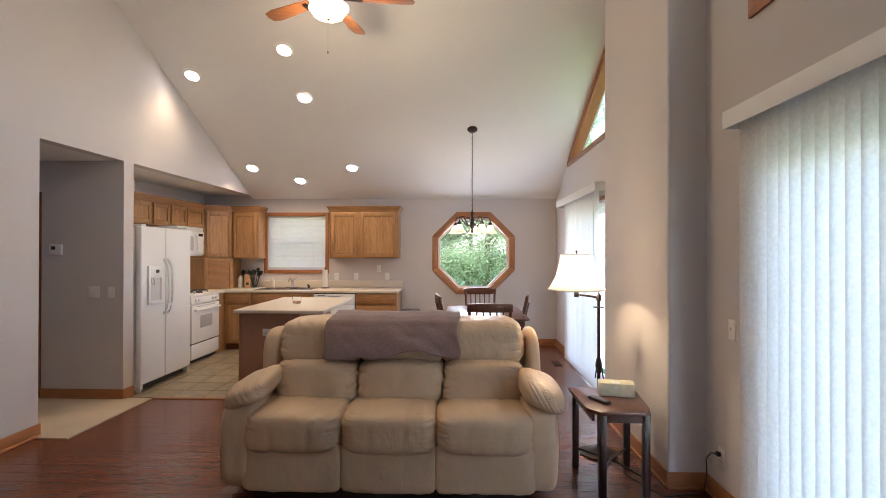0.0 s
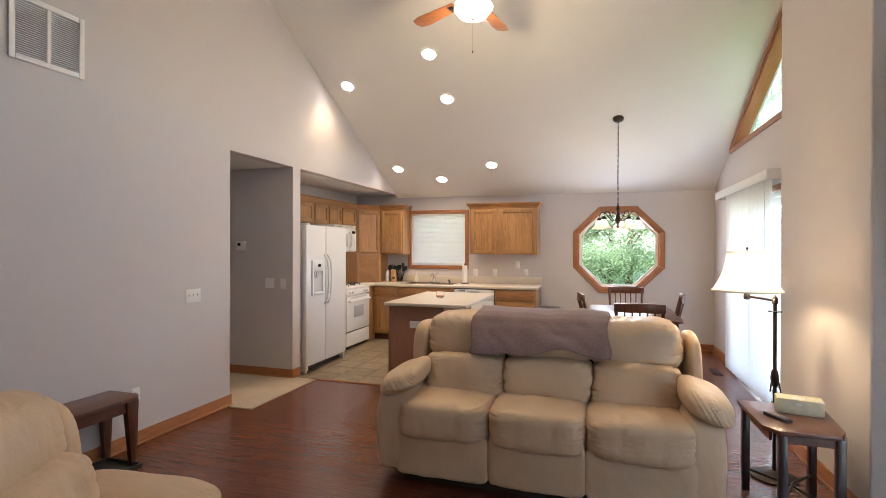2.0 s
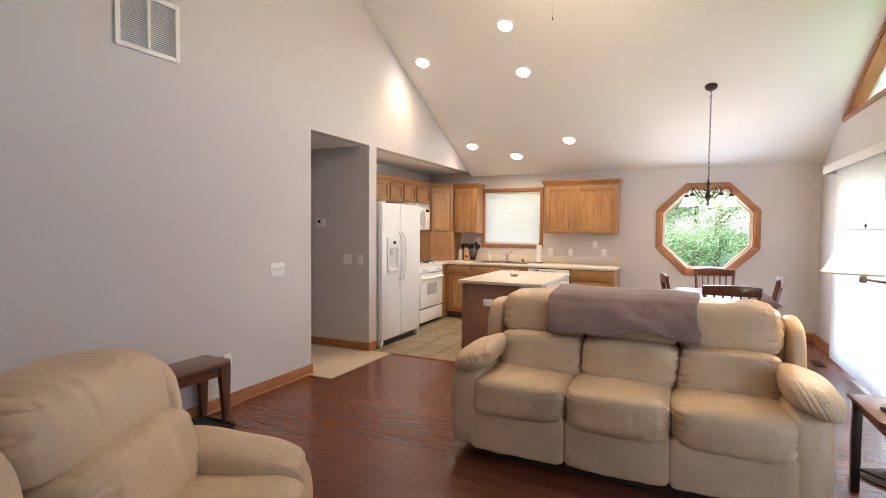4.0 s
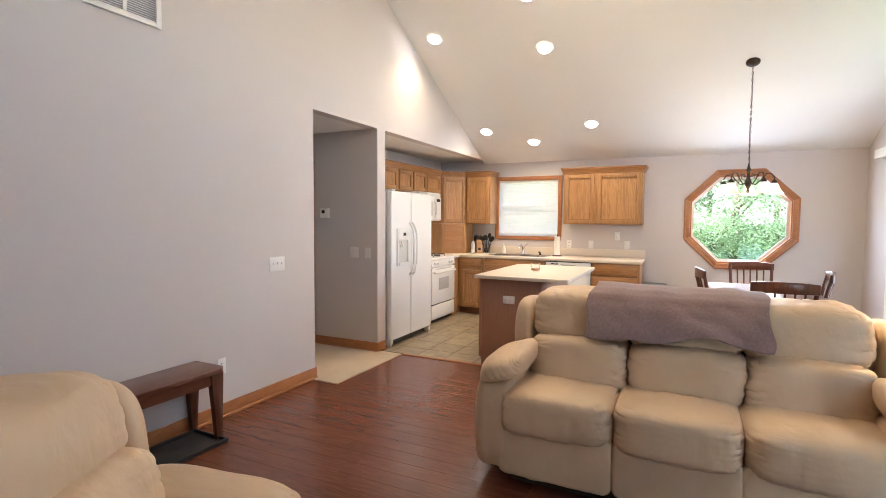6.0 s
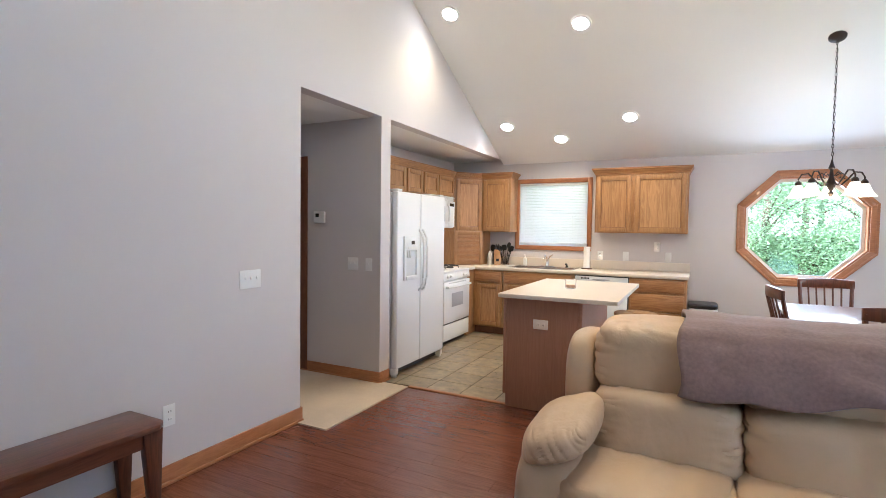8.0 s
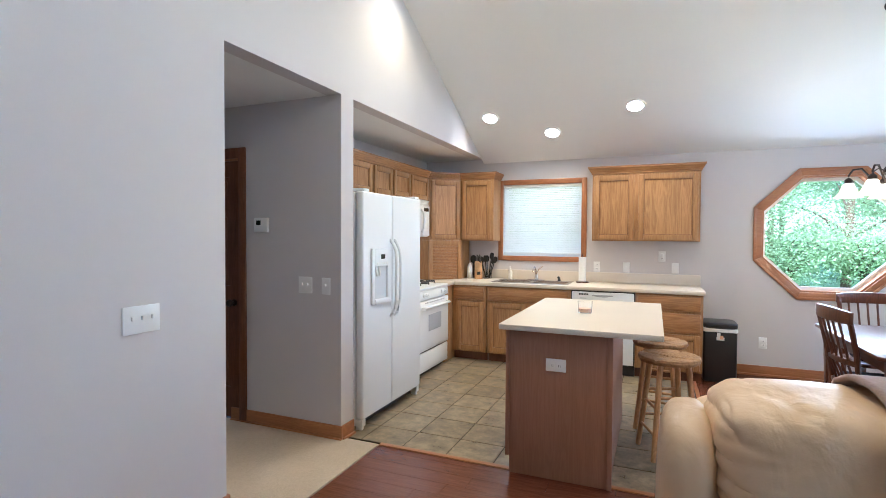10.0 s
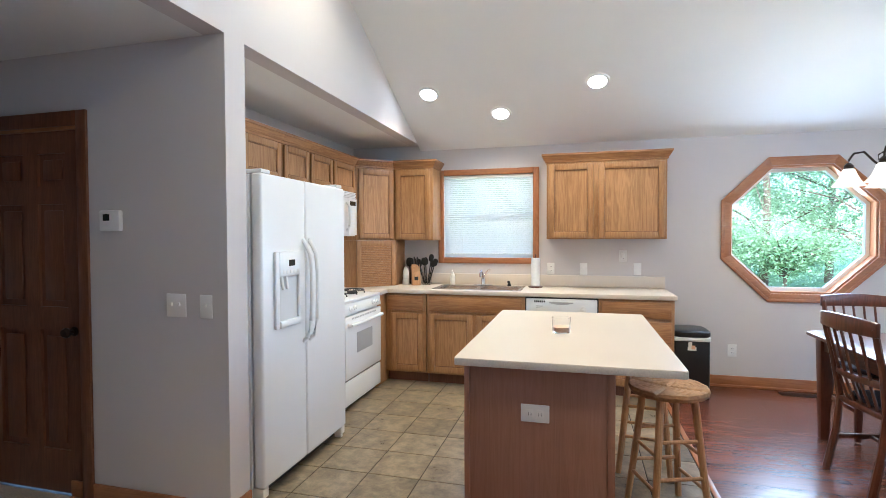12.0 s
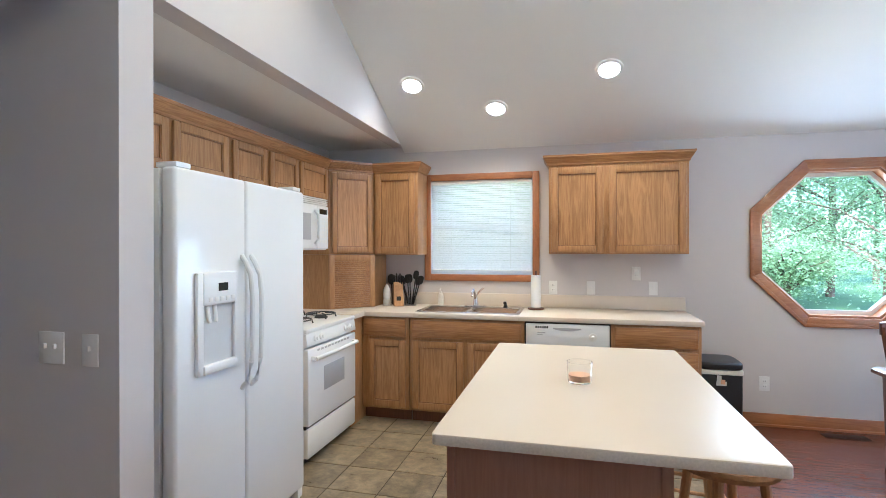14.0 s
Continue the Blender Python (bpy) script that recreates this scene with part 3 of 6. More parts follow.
def slider(name, x, y0, y1, label):
    root = tagged(thing(name, (x, (y0 + y1) / 2, 0), label, "sliding door"), kind="structure")
    for a, b, z0, z1 in ((y0, y0 + 0.05, 0.0, 2.06), (y1 - 0.05, y1, 0.0, 2.06), (y0 + 0.05, y1 - 0.05, 2.01, 2.06), (y0 + 0.05, y1 - 0.05, 0.0, 0.03)):
        part("door_frame", box(x + 0.02, a, z0, x + 0.13, b, z1, 0.004), WHITE, root)
    m = (y0 + y1) / 2
    for k, (a, b) in enumerate(((y0 + 0.05, m + 0.03), (m - 0.03, y1 - 0.05))):
        d = x + 0.05 + 0.04 * k
        leafs = join(box(d, a, 0.03, d + 0.03, a + 0.07, 2.01), box(d, b - 0.07, 0.03, d + 0.03, b, 2.01), box(d, a + 0.07, 1.94, d + 0.03, b - 0.07, 2.01), box(d, a + 0.07, 0.03, d + 0.03, b - 0.07, 0.13))
        leaf = part("door_leaf", leafs, WHITE, root, smooth=0)
        p = part("pane", box(d + 0.012, a + 0.07, 0.13, d + 0.018, b - 0.07, 1.94), PANE, leaf)
        p.visible_shadow = False
    for a, b, z0, z1, mt in ((y0 - 0.06, y0, 0.0, 2.12, TRIM_Z), (y1, y1 + 0.06, 0.0, 2.12, TRIM_Z), (y0, y1, 2.06, 2.12, TRIM_Y)):
        part("casing", box(x - 0.016, a, z0, x, b, z1, 0.004), mt, root, "stained wooden casing")
    return root


slider("door_1", XD, SD0, SD1, "white sliding glass door in the dining wall")
slider("door_2", XR, SN0, SN1, "white sliding glass door in the living room")


def upper_window(name, x, pts_out, pts_in, label):
    root = tagged(thing(name, (x, pts_in[0][0], pts_in[0][1]), label, "window"), kind="structure")
    n = len(pts_in)
    for i in range(n):
        j = (i + 1) % n
        part("window_frame", prism([pts_out[i], pts_out[j], pts_in[j], pts_in[i]], "x", x - 0.018, x, 0.004), TRIM_Y, root)
    cx, cz = sum(p[0] for p in pts_in) / n, sum(p[1] for p in pts_in) / n
    small = [(cx + (p[0] - cx) * 0.95, cz + (p[1] - cz) * 0.9) for p in pts_in]
    for i in range(n):
        j = (i + 1) % n
        part("jamb", prism([pts_in[i], pts_in[j], small[j], small[i]], "x", x + 0.001, x + 0.13), TRIM_Y, root)
    p = part("pane", prism(small, "x", x + 0.11, x + 0.116), PANE, root)
    p.visible_shadow = False


upper_window("window_3", XD, [(UP0 - 0.05, 2.728), (UP1 + 0.05, 2.728), (UP1 + 0.05, roof(UP1 + 0.05) - 0.006), (UP0 - 0.05, roof(UP0 - 0.05) - 0.006)], upper_hole(UP0, UP1), "sloped upper window with stained wood trim")
nu = [(NU0, 2.83), (NU1, 2.83), (NU1, roof(NU1) - 0.12), (NU0, roof(NU0) - 0.12)]
upper_window("window_4", XR, [(NU0 - 0.06, 2.77), (NU1 + 0.06, 2.77), (NU1 + 0.06, roof(NU1) - 0.05), (NU0 - 0.06, roof(NU0) - 0.05)], nu, "sloped upper window with stained wood trim")


def vertical_blind(x, y0, y1, v0, v1, label, pitch, z0, vz0, vz1, angle):
    """Slats from y0 to y1 behind a valance from v0 to v1."""
    root = thing("vertical_blind", (x, (y0 + y1) / 2, 0), label, "blind", "vertical blinds")
    part("valance", join(box(x - 0.055, v0, vz0, x - 0.045, v1, vz1, 0.003), box(x - 0.045, v0, vz0, x + 0.086, v0 + 0.01, vz1), box(x - 0.045, v1 - 0.01, vz0, x + 0.086, v1, vz1),
                         box(x - 0.045, v0 + 0.01, vz1 - 0.01, x + 0.086, v1 - 0.01, vz1)), WHITE, root, "cream vinyl valance")
    part("head_rail", box(x - 0.02, v0 + 0.02, vz1 - 0.045, x + 0.02, v1 - 0.02, vz1 - 0.012, 0.003), WHITE, root)
    bm = bmesh.new()
    w = 0.045
    cols = []
    for k in range(7):
        s = -w + 2 * w * k / 6
        cols.append([bm.verts.new((0.006 * (1 - (s / w) ** 2), s, zz)) for zz in (0.03, vz1 - 0.05)])
    for a, b in zip(cols, cols[1:]):
        bm.faces.new((a[0], b[0], b[1], a[1]))
    bmesh.ops.translate(bm, verts=bm.verts[:], vec=Vector(root.location))
    first = part("slat", bm, SLAT, root, smooth=60)
    n = int((y1 - y0) / pitch)
    rnd = random.Random(int(y0 * 10))
    for k in range(n + 1):
        o = first if k == 0 else first.copy()
        if k:
            scene.collection.objects.link(o)
        o.location = (0, y0 + k * (y1 - y0) / n - root.location.y, 0)
        o.rotation_euler = (0, 0, radians(angle + rnd.uniform(-4, 4)))
    part("wand", tube([(x - 0.03, y0 + 0.05, 1.0), (x - 0.03, y0 + 0.05, vz0)], 0.004, 6), WHITE, root)
    return root


vertical_blind(1.40, 5.33, 6.93, 5.22, 7.36, "closed white vertical slat blind over the dining slider", 0.074, 0.02, 2.15, 2.245, 10)
vertical_blind(1.42, 0.55, 2.57, 0.45, 2.70, "closed white vertical slat blind over the living room slider", 0.078, 0.02, 2.175, 2.27, 15)

# hall door
hd = tagged(thing("door_3", (-4.96, HALL1, 0), "closed brown six-panel wooden door in the hall", "door"), kind="structure")
DX0, DX1 = -5.155, -4.425
part("door_frame", box(DX1, HALL1 - 0.002, 0.0, DX1 + 0.03, HALL1 + 0.09, 2.05), TRIM_Z, hd)
part("door_frame", box(DX0 - 0.03, HALL1 - 0.002, 0.0, DX0, HALL1 + 0.09, 2.05), TRIM_Z, hd)
part("door_frame", box(DX0, HALL1 - 0.002, 2.02, DX1, HALL1 + 0.09, 2.05), TRIM, hd)
# right and head casings use the darker door wood for the hall's low light
part("casing", box(DX1 + 0.012, HALL1 - 0.02, 0.0, DX1 + 0.082, HALL1 - 0.0025, 2.115, 0.006), DOORWOOD, hd)
part("casing", box(DX0 - 0.082, HALL1 - 0.02, 0.0, DX0 - 0.012, HALL1 - 0.0025, 2.115, 0.006), TRIM_Z, hd)
part("casing", box(DX0 - 0.012, HALL1 - 0.02, 2.035, DX1 + 0.012, HALL1 - 0.0025, 2.115, 0.006), DOORWOOD, hd)
DZ = ((0.25, 0.92), (1.05, 1.62), (1.72, 1.90))
cols = ((DX0 + 0.11, (DX0 + DX1) / 2 - 0.05), ((DX0 + DX1) / 2 + 0.05, DX1 - 0.11))
leaf = part("door_leaf", wall_with_holes("y", HALL1 + 0.02, HALL1 + 0.055, DX0, DX1, 0.012, 2.02, [(a, b, z0, z1) for a, b in cols for z0, z1 in DZ]), DOORWOOD, hd, smooth=0)
for a, b in cols:
    for z0, z1 in DZ:
        part("panel", join(box(a, HALL1 + 0.036, z0, b, HALL1 + 0.05, z1), box(a + 0.035, HALL1 + 0.026, z0 + 0.035, b - 0.035, HALL1 + 0.036, z1 - 0.035, 0.008)), DOORWOOD, leaf)
knob = moved(lathe([(0.026, 0), (0.026, 0.006), (0.011, 0.01), (0.011, 0.03), (0.026, 0.04), (0.029, 0.052), (0.02, 0.066), (0.0, 0.068)], n=16), pose(DX1 - 0.065, HALL1 + 0.019, 0.92, 90))
part("door_handle", knob, IRON, leaf, "dark bronze knob")
for z in (0.22, 1.0, 1.80):
    part("hinge", join(tube([(DX0 + 0.002, HALL1 + 0.012, z - 0.045), (DX0 + 0.002, HALL1 + 0.012, z + 0.045)], 0.006, 8), box(DX0 + 0.004, HALL1 + 0.017, z - 0.044, DX0 + 0.024, HALL1 + 0.0198, z + 0.044)), IRON, leaf, "dark bronze hinge")

# ---- electric plates and wall fittings ----


def plate(name, x, y, z, w, h, face, label, kind="switch", n=1):
    root = thing(name, (x, y, z), label, "wall plate")
    m = pose(x, y, z, 0, 0, {"-y": 0, "+x": 90, "-x": -90}[face])
    part("cover_plate", moved(box(-w / 2, -0.006, -h / 2, w / 2, 0, h / 2, 0.004), m), WHITE, root)
    for k in range(n):
        u = (k - (n - 1) / 2) * 0.046
        if kind == "switch":
            part("toggle", moved(box(u - 0.005, -0.017, -0.002, u + 0.005, -0.006, 0.016, 0.002), m), WHITE, root)
        elif kind == "wide":
            for s in (-0.021, 0.021):
                part("socket", moved(box(u + s - 0.014, -0.009, -0.016, u + s + 0.014, -0.006, 0.016, 0.005), m), PAPER, root)
                part("slot", moved(join(box(u + s - 0.006, -0.0096, -0.008, u + s - 0.004, -0.009, 0.004), box(u + s + 0.004, -0.0096, -0.008, u + s + 0.006, -0.009, 0.004)), m), BLACK, root)
        else:
            for s in (-0.021, 0.021):
                part("socket", moved(box(u - 0.016, -0.009, s - 0.014, u + 0.016, -0.006, s + 0.014, 0.005), m), PAPER, root)
                part("slot", moved(join(box(u - 0.008, -0.0096, s - 0.004, u - 0.005, -0.009, s + 0.006), box(u + 0.005, -0.0096, s - 0.004, u + 0.008, -0.009, s + 0.006)), m), BLACK, root)
    return root


plate("light_switch", XL, 3.43, 1.085, 0.17, 0.118, "+x", "white triple switch plate on the living room wall", n=3)
plate("light_switch", -3.794, HALL1, 1.089, 0.118, 0.118, "-y", "white double switch plate on the hall wall", n=2)
plate("light_switch", -3.615, HALL1, 1.087, 0.072, 0.118, "-y", "white single switch plate on the hall wall", n=1)
plate("power_outlet", XL, 2.865, 0.38, 0.072, 0.118, "+x", "white wall outlet above the bench end", "outlet")
plate("power_outlet", -2.09, YB, 1.10, 0.072, 0.118, "-y", "white outlet above the countertop", "outlet")
plate("light_switch", -1.764, YB, 1.10, 0.072, 0.118, "-y", "white switch plate above the countertop")
plate("light_switch", -1.252, YB, 1.105, 0.072, 0.118, "-y", "white switch plate above the countertop end")
plate("power_outlet", -1.389, YB, 1.232, 0.072, 0.118, "-y", "white outlet with a small plugged-in freshener", "outlet")
solo("air_freshener", box(-1.405, YB - 0.05, 1.215, -1.373, YB - 0.01, 1.265, 0.008), WHITE, "small white air freshener plugged into the outlet", "air freshener", (-1.389, YB - 0.01, 1.215))
plate("power_outlet", -0.406, YB, 0.344, 0.075, 0.118, "-y", "white wall outlet beside the trash can", "outlet")
plate("light_switch", XR, 2.87, 1.06, 0.072, 0.118, "-x", "white switch plate beside the sliding door")
plate("power_outlet", XR, 2.99, 0.275, 0.072, 0.118, "-x", "white outlet with a plugged-in cord", "outlet")
th = thing("thermostat", (-4.189, HALL1, 1.468), "white wall thermostat with a dark display", "thermostat")
part("case", box(-4.254, HALL1 - 0.028, 1.468, -4.123, HALL1, 1.577, 0.008), WHITE, th)
part("display", box(-4.224, HALL1 - 0.031, 1.522, -4.184, HALL1 - 0.0282, 1.557), LCD, th)

vent = thing("return_air_grille", (XL, 2.225, 2.63), "large white louvred return-air grille high on the wall", "vent")
part("backing", box(XL, 2.01, 2.65, XL + 0.004, 2.44, 3.03), APPL_GREY, vent)
for a, b, z0, z1 in ((1.995, 2.03, 2.635, 3.04), (2.42, 2.455, 2.635, 3.04), (2.212, 2.238, 2.67, 3.005), (2.03, 2.42, 2.635, 2.67), (2.03, 2.42, 3.005, 3.04)):
    part("frame", box(XL + 0.004, a, z0, XL + 0.018, b, z1, 0.004), WHITE, vent)
for a, b in ((2.03, 2.212), (2.238, 2.42)):
    first, z = None, 2.68
    while z < 3.0:
        if first is None:
            first, zf = part("slat", moved(box(-0.007, a, -0.0008, 0.007, b, 0.0008), pose(XL + 0.010, 0, z, 0, 40)), WHITE, vent, smooth=0), z
        else:
            o = first.copy()
            scene.collection.objects.link(o)
            o.location.z = z - zf
        z += 0.0135

reg = thing("floor_register", (0.1, YB - 0.14, 0.001), "brown metal floor register beside the baseboard", "floor register")
part("grille", box(-0.05, YB - 0.19, 0.001, 0.25, YB - 0.09, 0.006, 0.002), IRON, reg)
reg2 = copy_thing(reg, pose(1.24, 6.75, 0.001, 0, 0, 90))
reg2["label"] = "brown metal floor register near the sliding door"

# ---- lights of the place ----
CANS = ((-3.184, 5.654), (-1.988, 5.334), (-1.972, 6.0), (-3.164, 7.312), (-2.535, 7.612), (-1.665, 7.314))
tilt = math.degrees(math.atan(PITCH))
base_can = None
for k, (x, y) in enumerate(CANS):
    if base_can is None:
        base_can = thing("recessed_light", (0, 0, 0), "lit recessed ceiling downlight with white trim", "ceiling light", "recessed lights")
        part("trim_ring", lathe([(0.075, -0.012), (0.098, -0.010), (0.10, 0.0), (0.075, 0.0), (0.075, -0.012)], n=28, cap=False), WHITE, base_can)
        part("lens", lathe([(0.0, -0.006), (0.05, -0.011), (0.074, -0.004)], n=24, cap=False), CANGLOW, base_can)
        root = base_can
    else:
        root = copy_thing(base_can, Matrix.Identity(4))
    root.matrix_basis = pose(x, y, roof(y) - 0.001, -tilt)
    lamp("downlight", "SPOT", look((x, y - 0.01, roof(y) - 0.03), (x, y - 0.1, 0)), 5.4, WARM, cone=132, blend=0.95, r=0.07)

FX, FY, FZ = -1.13, 3.94, 3.385
fan = thing("ceiling_fan", (FX, FY, FZ), "five-blade ceiling fan with a lit glass bowl", "ceiling fan")
part("downrod", tube([(FX, FY, FZ + 0.35), (FX, FY, TOP - 0.05)], 0.014, 12), IRON, fan)
part("canopy", lathe([(0.02, TOP - 0.12), (0.05, TOP - 0.11), (0.075, TOP - 0.03), (0.075, TOP + 0.05)], FX, FY, 20), IRON, fan)
part("motor", lathe([(0.03, FZ + 0.36), (0.10, FZ + 0.34), (0.13, FZ + 0.30), (0.13, FZ + 0.20), (0.09, FZ + 0.175), (0.07, FZ + 0.15), (0.0, FZ + 0.15)], FX, FY, 28), IRON, fan)
part("bowl", lathe([(0.055, FZ + 0.155), (0.10, FZ + 0.145), (0.155, FZ + 0.115), (0.16, FZ + 0.09), (0.135, FZ + 0.06), (0.115, FZ + 0.03), (0.06, FZ + 0.012), (0.0, FZ + 0.01)], FX, FY, 48, 0.025, 8), BOWLGLOW, fan, "lit fluted glass bowl")
part("finial", lathe([(0.0, FZ - 0.016), (0.012, FZ - 0.008), (0.016, FZ + 0.008), (0.005, FZ + 0.014)], FX, FY, 12), IRON, fan)
for k in range(5):
    ang = 8 + 72 * k
    m = Matrix.Translation((FX, FY, FZ + 0.165)) @ pose(0, 0, 0, 0, 0, ang)
    blade = part("blade", moved(prism([(0.20, -0.05), (0.60, -0.072), (0.685, -0.055), (0.70, 0.0), (0.685, 0.055), (0.60, 0.072), (0.20, 0.05)], "z", 0.0, 0.007, 0.0025), m @ pose(0, 0, 0.01, 11)), TRIM, fan, "stained wooden blade")
    part("blade_iron", moved(join(box(0.09, -0.016, -0.006, 0.27, 0.016, 0.002, 0.003), box(0.22, -0.035, -0.004, 0.27, 0.035, 0.0, 0.002)), m @ pose(0, 0, 0.004, 11)), IRON, blade)
part("pull_chain", join(tube([(FX, FY - 0.02, FZ), (FX, FY - 0.02, FZ - 0.26)], 0.0006, 5), lathe([(0.0, FZ - 0.285), (0.005, FZ - 0.275), (0.003, FZ - 0.26), (0.0, FZ - 0.258)], FX, FY - 0.02, 8)), IRON, fan)
lamp("fan_light", "POINT", Matrix.Translation((FX, FY, FZ - 0.05)), 6.6, WARM, r=0.12)

PX, PY = 0.096, 6.547
pend = thing("pendant_chandelier", (PX, PY, 1.75), "bronze chandelier with white bell glass shades on a chain", "chandelier")
part("canopy", moved(lathe([(0.0, -0.03), (0.03, -0.028), (0.065, -0.01), (0.068, 0.0)], n=20), pose(PX, PY, roof(PY) - 0.001, -tilt)), IRON, pend)
zc = 2.07
links = []
while zc < roof(PY) - 0.03:
    k = len(links)
    pts = [(PX + (0.008 * math.sin(a) if k % 2 else 0), PY + (0 if k % 2 else 0.008 * math.sin(a)), zc + 0.018 + 0.021 * math.cos(a)) for a in [2 * math.pi * i / 8 for i in range(9)]]
    links.append(tube(pts, 0.0028, 5))
    zc += 0.034
part("chain", join(*links), IRON, pend)
part("wire", tube([(PX + 0.006, PY, 2.06), (PX - 0.006, PY, 2.4), (PX + 0.007, PY, 2.8), (PX, PY, roof(PY) - 0.02)], 0.002, 5), IRON, pend)
part("stem", lathe([(0.0, 1.75), (0.012, 1.76), (0.02, 1.785), (0.009, 1.80), (0.03, 1.84), (0.036, 1.87), (0.018, 1.92), (0.012, 1.98), (0.026, 2.0), (0.012, 2.04), (0.006, 2.075), (0.0, 2.076)], PX, PY, 18), IRON, pend)
for k in range(5):
    a = 2 * math.pi * (k + 0.15) / 5
    c, s = math.cos(a), math.sin(a)
    def at(r, z):
        return (PX + r * c, PY + r * s, z)
    arm = part("arm", tube([at(0.02, 1.87), at(0.07, 1.85), at(0.12, 1.90), at(0.17, 1.965), at(0.22, 1.96), at(0.245, 1.92), at(0.245, 1.885)], 0.007, 8), IRON, pend)
    part("scroll", tube([at(0.03, 1.93), at(0.07, 1.96), at(0.10, 1.94), at(0.10, 1.91), at(0.08, 1.905)], 0.005, 6), IRON, arm)
    part("socket_cup", lathe([(0.012, 1.90), (0.026, 1.885), (0.028, 1.85)], PX + 0.245 * c, PY + 0.245 * s, 14, cap=False), IRON, arm)
    part("shade", lathe([(0.022, 1.868), (0.034, 1.855), (0.045, 1.825), (0.062, 1.79), (0.092, 1.752), (0.090, 1.752), (0.059, 1.79), (0.042, 1.825), (0.031, 1.852)], PX + 0.245 * c, PY + 0.245 * s, 20, cap=False), GLASSWHITE, arm, "white bell glass shade")
    part("bulb", lathe([(0.0, 1.79), (0.018, 1.80), (0.022, 1.82), (0.012, 1.845), (0.0, 1.85)], PX + 0.245 * c, PY + 0.245 * s, 12), BULB, arm)

lamp("chandelier_light", "POINT", Matrix.Translation((PX, PY, 1.66)), 2.2, WARM, r=0.12)

# swing-arm floor lamp
LX, LY = 0.975, 3.715
fl = thing("floor_lamp", (LX, LY, 0), "bronze swing-arm floor lamp with a lit cream bell shade", "floor lamp")
part("base", lathe([(0.0, 0.0), (0.135, 0.0), (0.138, 0.012), (0.12, 0.022), (0.05, 0.034), (0.02, 0.05), (0.0, 0.05)], LX, LY, 32), IRON, fl)
part("pole", join(tube([(LX, LY, 0.04), (LX, LY, 1.15)], 0.012, 12), lathe([(0.012, 0.60), (0.02, 0.61), (0.026, 0.66), (0.02, 0.70), (0.012, 0.72)], LX, LY, 14)), IRON, fl)
for a in (0, 2.1, 4.2):
    part("brace", tube([(LX + 0.035 * math.cos(a), LY + 0.035 * math.sin(a), 0.56), (LX + 0.022 * math.cos(a), LY + 0.022 * math.sin(a), 0.64), (LX + 0.004 * math.cos(a), LY + 0.004 * math.sin(a), 0.70)], 0.005, 6), IRON, fl)
part("collar", lathe([(0.0, 1.09), (0.04, 1.092), (0.042, 1.098), (0.0, 1.1)], LX, LY, 18), IRON, fl)
part("finial", lathe([(0.012, 1.14), (0.019, 1.15), (0.016, 1.185), (0.006, 1.2), (0.0, 1.21)], LX, LY, 14), IRON, fl)
SX = LX - 0.165
arm = part("swing_arm", tube([(LX, LY, 1.165), (LX - 0.05, LY, 1.175), (LX - 0.12, LY, 1.185), (SX, LY, 1.19), (SX, LY, 1.26)], 0.008, 8), IRON, fl)
part("knuckle", lathe([(0.0, 1.168), (0.018, 1.172), (0.02, 1.195), (0.012, 1.215), (0.0, 1.22)], SX, LY, 14), IRON, arm)
sh = part("shade", lathe([(0.208, 1.228), (0.185, 1.262), (0.155, 1.32), (0.135, 1.38), (0.123, 1.44), (0.118, 1.485), (0.115, 1.485), (0.12, 1.44), (0.132, 1.38), (0.152, 1.32), (0.182, 1.262), (0.205, 1.228)], SX, LY, 48, 0.012, 8, False), SHADE, fl, "pleated cream fabric bell shade")
part("rim", lathe([(0.206, 1.224), (0.211, 1.226), (0.211, 1.234), (0.206, 1.234)], SX, LY, 48, 0.012, 8, False), WHITE, sh)
part("rim", lathe([(0.114, 1.482), (0.12, 1.482), (0.12, 1.49), (0.114, 1.49)], SX, LY, 48, 0.012, 8, False), WHITE, sh)
part("harp_finial", lathe([(0.003, 1.47), (0.003, 1.50), (0.009, 1.51), (0.0, 1.525)], SX, LY, 10), IRON, fl)
part("bulb", lathe([(0.0, 1.30), (0.018, 1.31), (0.03, 1.35), (0.024, 1.39), (0.0, 1.40)], SX, LY, 16), BULB, fl)
lamp("floor_lamp_light", "POINT", Matrix.Translation((SX, LY, 1.33)), 3.2, WARM, r=0.05)
cd = part("power_cord", tube([(XR - 0.03, 2.99, 0.297), (XR - 0.06, 3.0, 0.30), (XR - 0.075, 3.03, 0.25), (XR - 0.05, 3.07, 0.14), (XR - 0.06, 3.09, 0.03), (XR - 0.09, 3.1, 0.008), (1.2, 3.05, 0.006), (1.08, 3.3, 0.006), (1.0, 3.66, 0.02)], 0.004, 6), BLACK, fl)
part("plug", box(XR - 0.035, 2.975, 0.285, XR - 0.0105, 3.005, 0.31, 0.005), BLACK, cd)

# ---- kitchen ----
CT, CB = 0.92, 0.88          # top and underside of the worktops
CABTOP = 2.165


